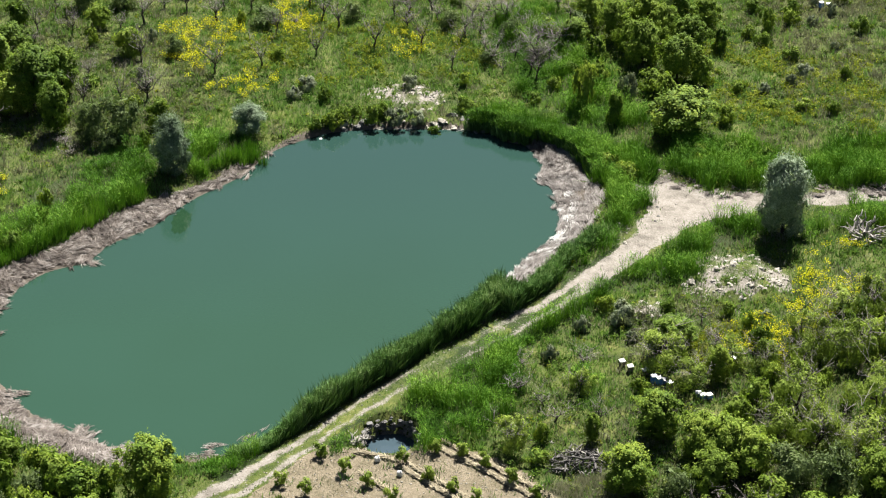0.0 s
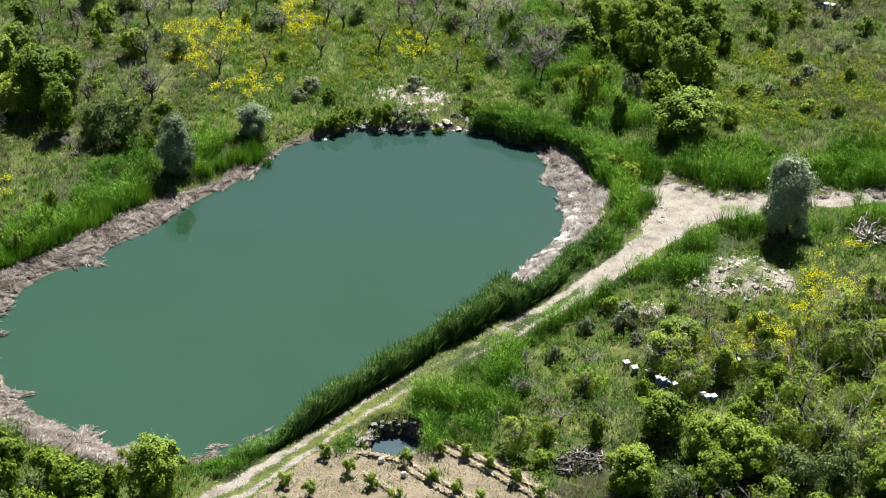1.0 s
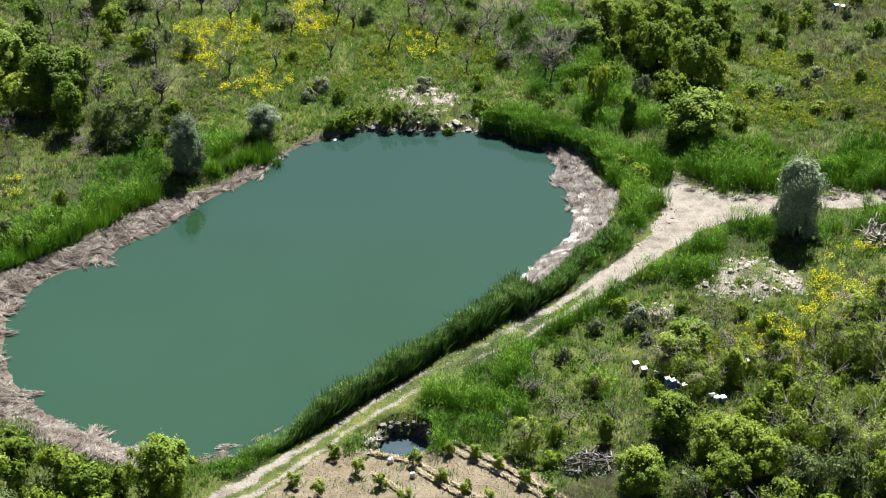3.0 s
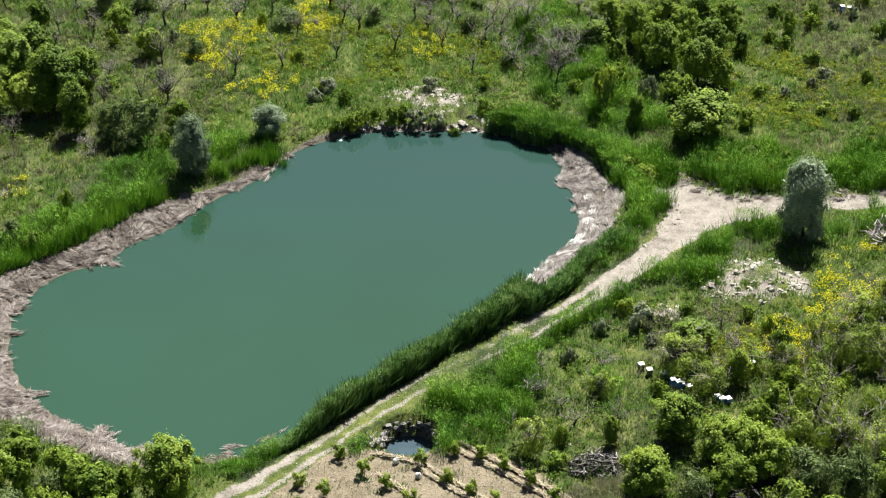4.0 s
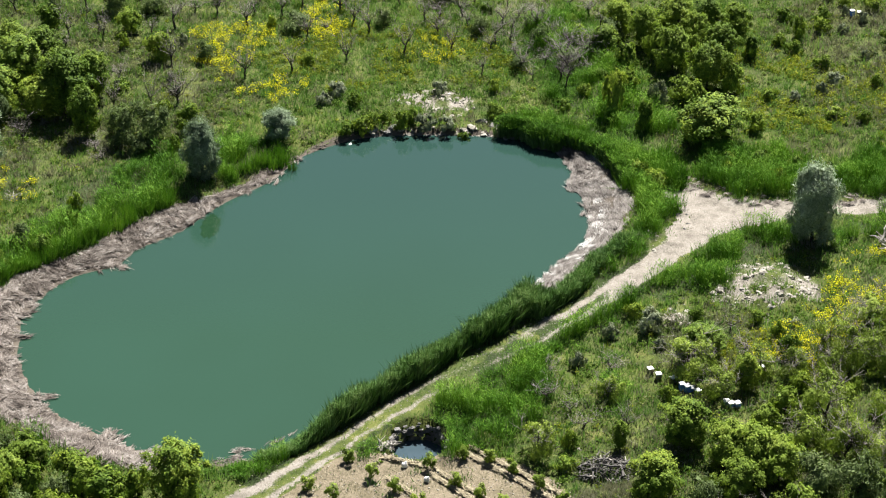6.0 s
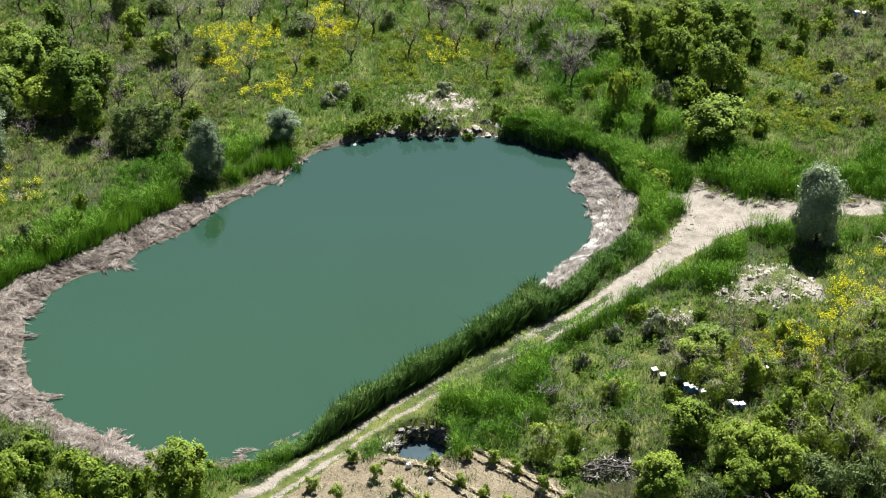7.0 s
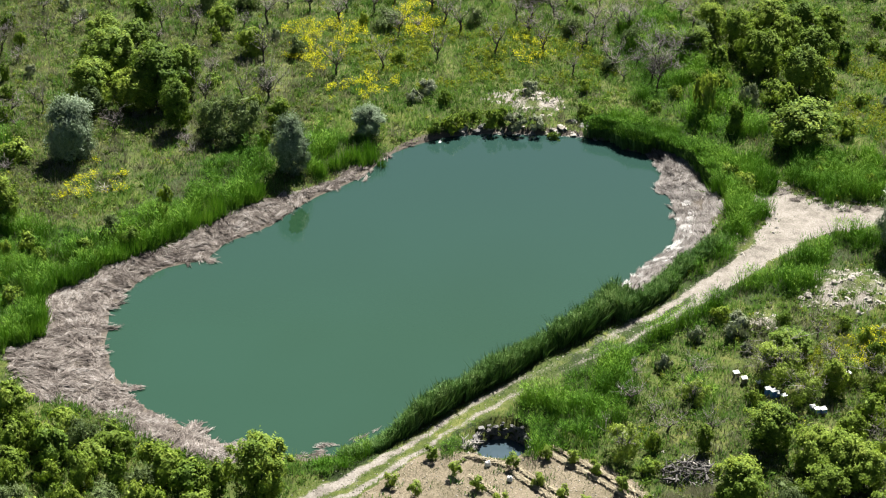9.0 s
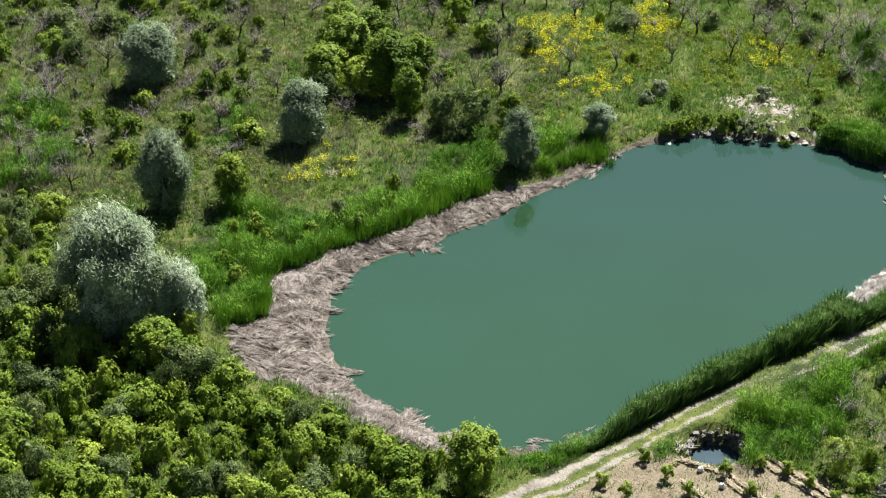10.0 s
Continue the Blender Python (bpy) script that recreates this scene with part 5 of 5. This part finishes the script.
# ---- dead wood ----
def root_heap(x, y, w, h, seed, n, material, name, label, category, piece):
    rng = random.Random(seed)
    heap = thing(name, label, category, at=pose(x, y, spot(x, y, 0.05)))
    for k in range(n):
        t = Tubes()
        a, far = rng.uniform(0, 2 * math.pi), rng.uniform(0, 0.5)
        p = Vector((math.cos(a) * far * w * 0.6, math.sin(a) * far * w * 0.6, rng.uniform(0.05, 0.35) * h))
        b = a + rng.uniform(-1.2, 1.2)
        e = Vector((math.cos(b) * w * rng.uniform(0.25, 0.55), math.sin(b) * w * rng.uniform(0.25, 0.55), h * rng.uniform(0.1, 1.0)))
        r = rng.uniform(0.05, 0.13) * min(1.0, w / 3)
        pts = bent(rng, p, e, 0.16, 5)
        t.add(pts, [r, r * 0.9, r * 0.7, r * 0.5, r * 0.2], 6)
        t.add(bent(rng, pts[2], pts[2] + Vector((rng.uniform(-0.8, 0.8), rng.uniform(-0.8, 0.8), rng.uniform(0, 0.7))), 0.15, 3), [r * 0.5, r * 0.35, r * 0.12], 5)
        part(piece, t.mesh(piece, material), heap)


(hx, hy) = (36.6, 182.4)
root_heap(hx, hy, 4.4, 2.0, 4, 34, BLEACHED, "uprooted_stump", "sun-bleached uprooted tree stump with tangled roots", "stump", "root")
def log_pile(x, y):
    rng = random.Random(5)
    heap = thing("brushwood_pile", "pile of grey cut branches and logs on the grass", "wood pile", at=pose(x, y, spot(x, y, 0.03)))
    for k in range(150):
        t = Tubes()
        a, far = rng.uniform(0, 2 * math.pi), math.sqrt(rng.random())
        c = Vector((math.cos(a) * far * 2.1, math.sin(a) * far * 1.7, (0.08 + 0.75 * rng.random()) * (1.08 - far * far)))
        b, tilt, l = rng.uniform(0, math.pi), rng.gauss(0, 0.3), rng.uniform(0.35, 0.95)
        d = Vector((math.cos(b) * math.cos(tilt), math.sin(b) * math.cos(tilt), math.sin(tilt))) * l
        r = rng.choice((0.025, 0.035, 0.05, 0.08))
        t.add(bent(rng, c - d, c + d, 0.13, 4), [r, r * 0.95, r * 0.85, r * 0.6], 6)
        part("branch", t.mesh("branch", LOGWOOD if rng.random() < 0.85 else BLEACHED), heap)


log_pile(*(10.1, 147.7))
(hx, hy) = (-6.2, 150.7)
root_heap(hx, hy, 1.9, 0.7, 9, 16, BLEACHED, "driftwood_heap", "small heap of bleached white branches beside the pit", "wood pile", "branch")

for x, y, w, h, seed in ((-63.3, 202.3, 1.7, 0.9, 21), (-41.4, 190.7, 1.8, 0.7, 22)):
    root_heap(x, y, w, h, seed, 14, BLEACHED, "dead_stump", "pale weathered stump with broken roots in the grass", "stump", "root")
root_heap(-66.7, 186.5, 3.4, 0.8, 23, 30, LOGWOOD, "branch_heap", "low heap of brown dead branches in the meadow", "wood pile", "branch")

# ---- rocks ----
pale_stones = [stone_mesh("rock", 90 + i, ROCK, 0.65) for i in range(6)]
rock_rng = random.Random(14)


def rock(x, y, s, material_set, label):
    m = pose(x, y, spot(x, y, 0.12 * s), rock_rng.uniform(-15, 15), rock_rng.uniform(-15, 15), rock_rng.uniform(0, 360))
    ob = new("rock", rock_rng.choice(material_set))
    ob.matrix_basis = m @ Matrix.Diagonal((s * rock_rng.uniform(0.8, 1.3), s, s, 1))
    tagged(ob, label, "rock", "rocks")


for poly, n, big in zip(RUBBLE, (95, 26, 40, 10), (1.0, 0.9, 0.9, 0.6)):
    (x0, y0), (x1, y1) = poly.min(0), poly.max(0)
    while n:
        x, y = rock_rng.uniform(x0, x1), rock_rng.uniform(y0, y1)
        if inside(poly, np.array([x]), np.array([y]))[0]:
            rock(x, y, big * rock_rng.uniform(0.2, 1.0) ** 1.5 + 0.12, pale_stones, "pale limestone rock lying in the grass")
            n -= 1
for x, y, s in ((-11.5, 203.3, 0.7), (-11.2, 204.1, 0.4), (-7.8, 206.0, 0.8), (-8.3, 205.3, 0.5), (-7.1, 206.3, 0.6), (-6.2, 204.8, 0.5), (0.3, 205.3, 0.6), (3.8, 206.5, 0.8), (-4.5, 204.5, 0.5), (6.2, 151.1, 0.6), (19.8, 196.0, 0.6), (34.5, 181.9, 0.5)):
    rock(x, y, s, pale_stones, "pale limestone rock by the water")
for x, y in [(6.3, 151.1), (14.8, 150.8), (8.2, 150.6), (15.8, 148.9), (5.3, 153.1), (3.6, 158.3), (15.0, 172.1), (34.5, 182.3)]:
    rock(x, y, rock_rng.uniform(0.35, 0.6), pale_stones, "pale limestone rock lying in the meadow")
for x, y in [(19.1, 188.8), (19.1, 186.9), (18.7, 185.9), (21.7, 195.7), (22.0, 194.9)]:
    rock(x, y, rock_rng.uniform(0.4, 0.6), stones, "dark clod of stony earth on the bare clearing")
EDGE = spline([(19.1, 195.7), (22.3, 194.6), (25.3, 193.5), (29.1, 192.8), (32.9, 192.5), (36.3, 192.4)], 4, False)
for k in range(60):
    x, y = EDGE[rock_rng.randrange(len(EDGE))]
    rock(float(x) + rock_rng.uniform(-1.2, 1.2), float(y) + rock_rng.uniform(-0.3, 0.7), rock_rng.uniform(0.15, 0.6), pale_stones, "pale stone in the low berm beside the track")
for x, y, s in ((0.9, 207.4, 1.2), (1.7, 206.8, 1.5), (2.6, 206.5, 1.6), (3.6, 206.0, 1.3), (1.3, 205.3, 0.9), (3.1, 205.0, 1.1)):
    rock(x, y, s, stones, "dark grey rock in the steep bank")

north_rng = random.Random(33)
for k in range(70):
    i = north_rng.random() * (len(NORTH_BANK) - 2)
    a, b = NORTH_BANK[int(i)], NORTH_BANK[int(i) + 1]
    p = a + (b - a) * (i % 1) + np.array([north_rng.uniform(-0.3, 0.3), north_rng.uniform(-0.1, 1.0)])
    rock(float(p[0]), float(p[1]), north_rng.uniform(0.3, 1.0), stones if north_rng.random() < 0.45 else pale_stones, "rough rock in the steep bank at the waterline")


# ---- white canisters in the plot ----
def canister(x, y, turn):
    ob = thing("canister", "small white plastic canister lying on the ground", "canister", "canisters", pose(x, y, spot(x, y), 0, 0, turn))
    part("body", box_mesh("body", (0.42, 0.32, 0.4), WHITE, 0.06, 0.9), ob)
    t = Tubes()
    t.add([Vector((0.1, 0, 0.38)), Vector((0.1, 0, 0.46))], [0.07, 0.065], 10)
    part("cap", t.mesh("cap", WHITE), ob)


canister(*(-11.6, 203.6), 70)
canister(*(-4.9, 148.1), 25)
canister(*(-3.2, 146.2), -15)
for k in range(12):
    x, y = (-6.2, 150.2)
    rock(x + north_rng.uniform(-0.6, 0.5), y + north_rng.uniform(-1.2, 1.4), north_rng.uniform(0.35, 0.85), pale_stones, "pale stone heaped beside the pit")

# ---- green weed under the water ----
algae_rng = np.random.RandomState(3)
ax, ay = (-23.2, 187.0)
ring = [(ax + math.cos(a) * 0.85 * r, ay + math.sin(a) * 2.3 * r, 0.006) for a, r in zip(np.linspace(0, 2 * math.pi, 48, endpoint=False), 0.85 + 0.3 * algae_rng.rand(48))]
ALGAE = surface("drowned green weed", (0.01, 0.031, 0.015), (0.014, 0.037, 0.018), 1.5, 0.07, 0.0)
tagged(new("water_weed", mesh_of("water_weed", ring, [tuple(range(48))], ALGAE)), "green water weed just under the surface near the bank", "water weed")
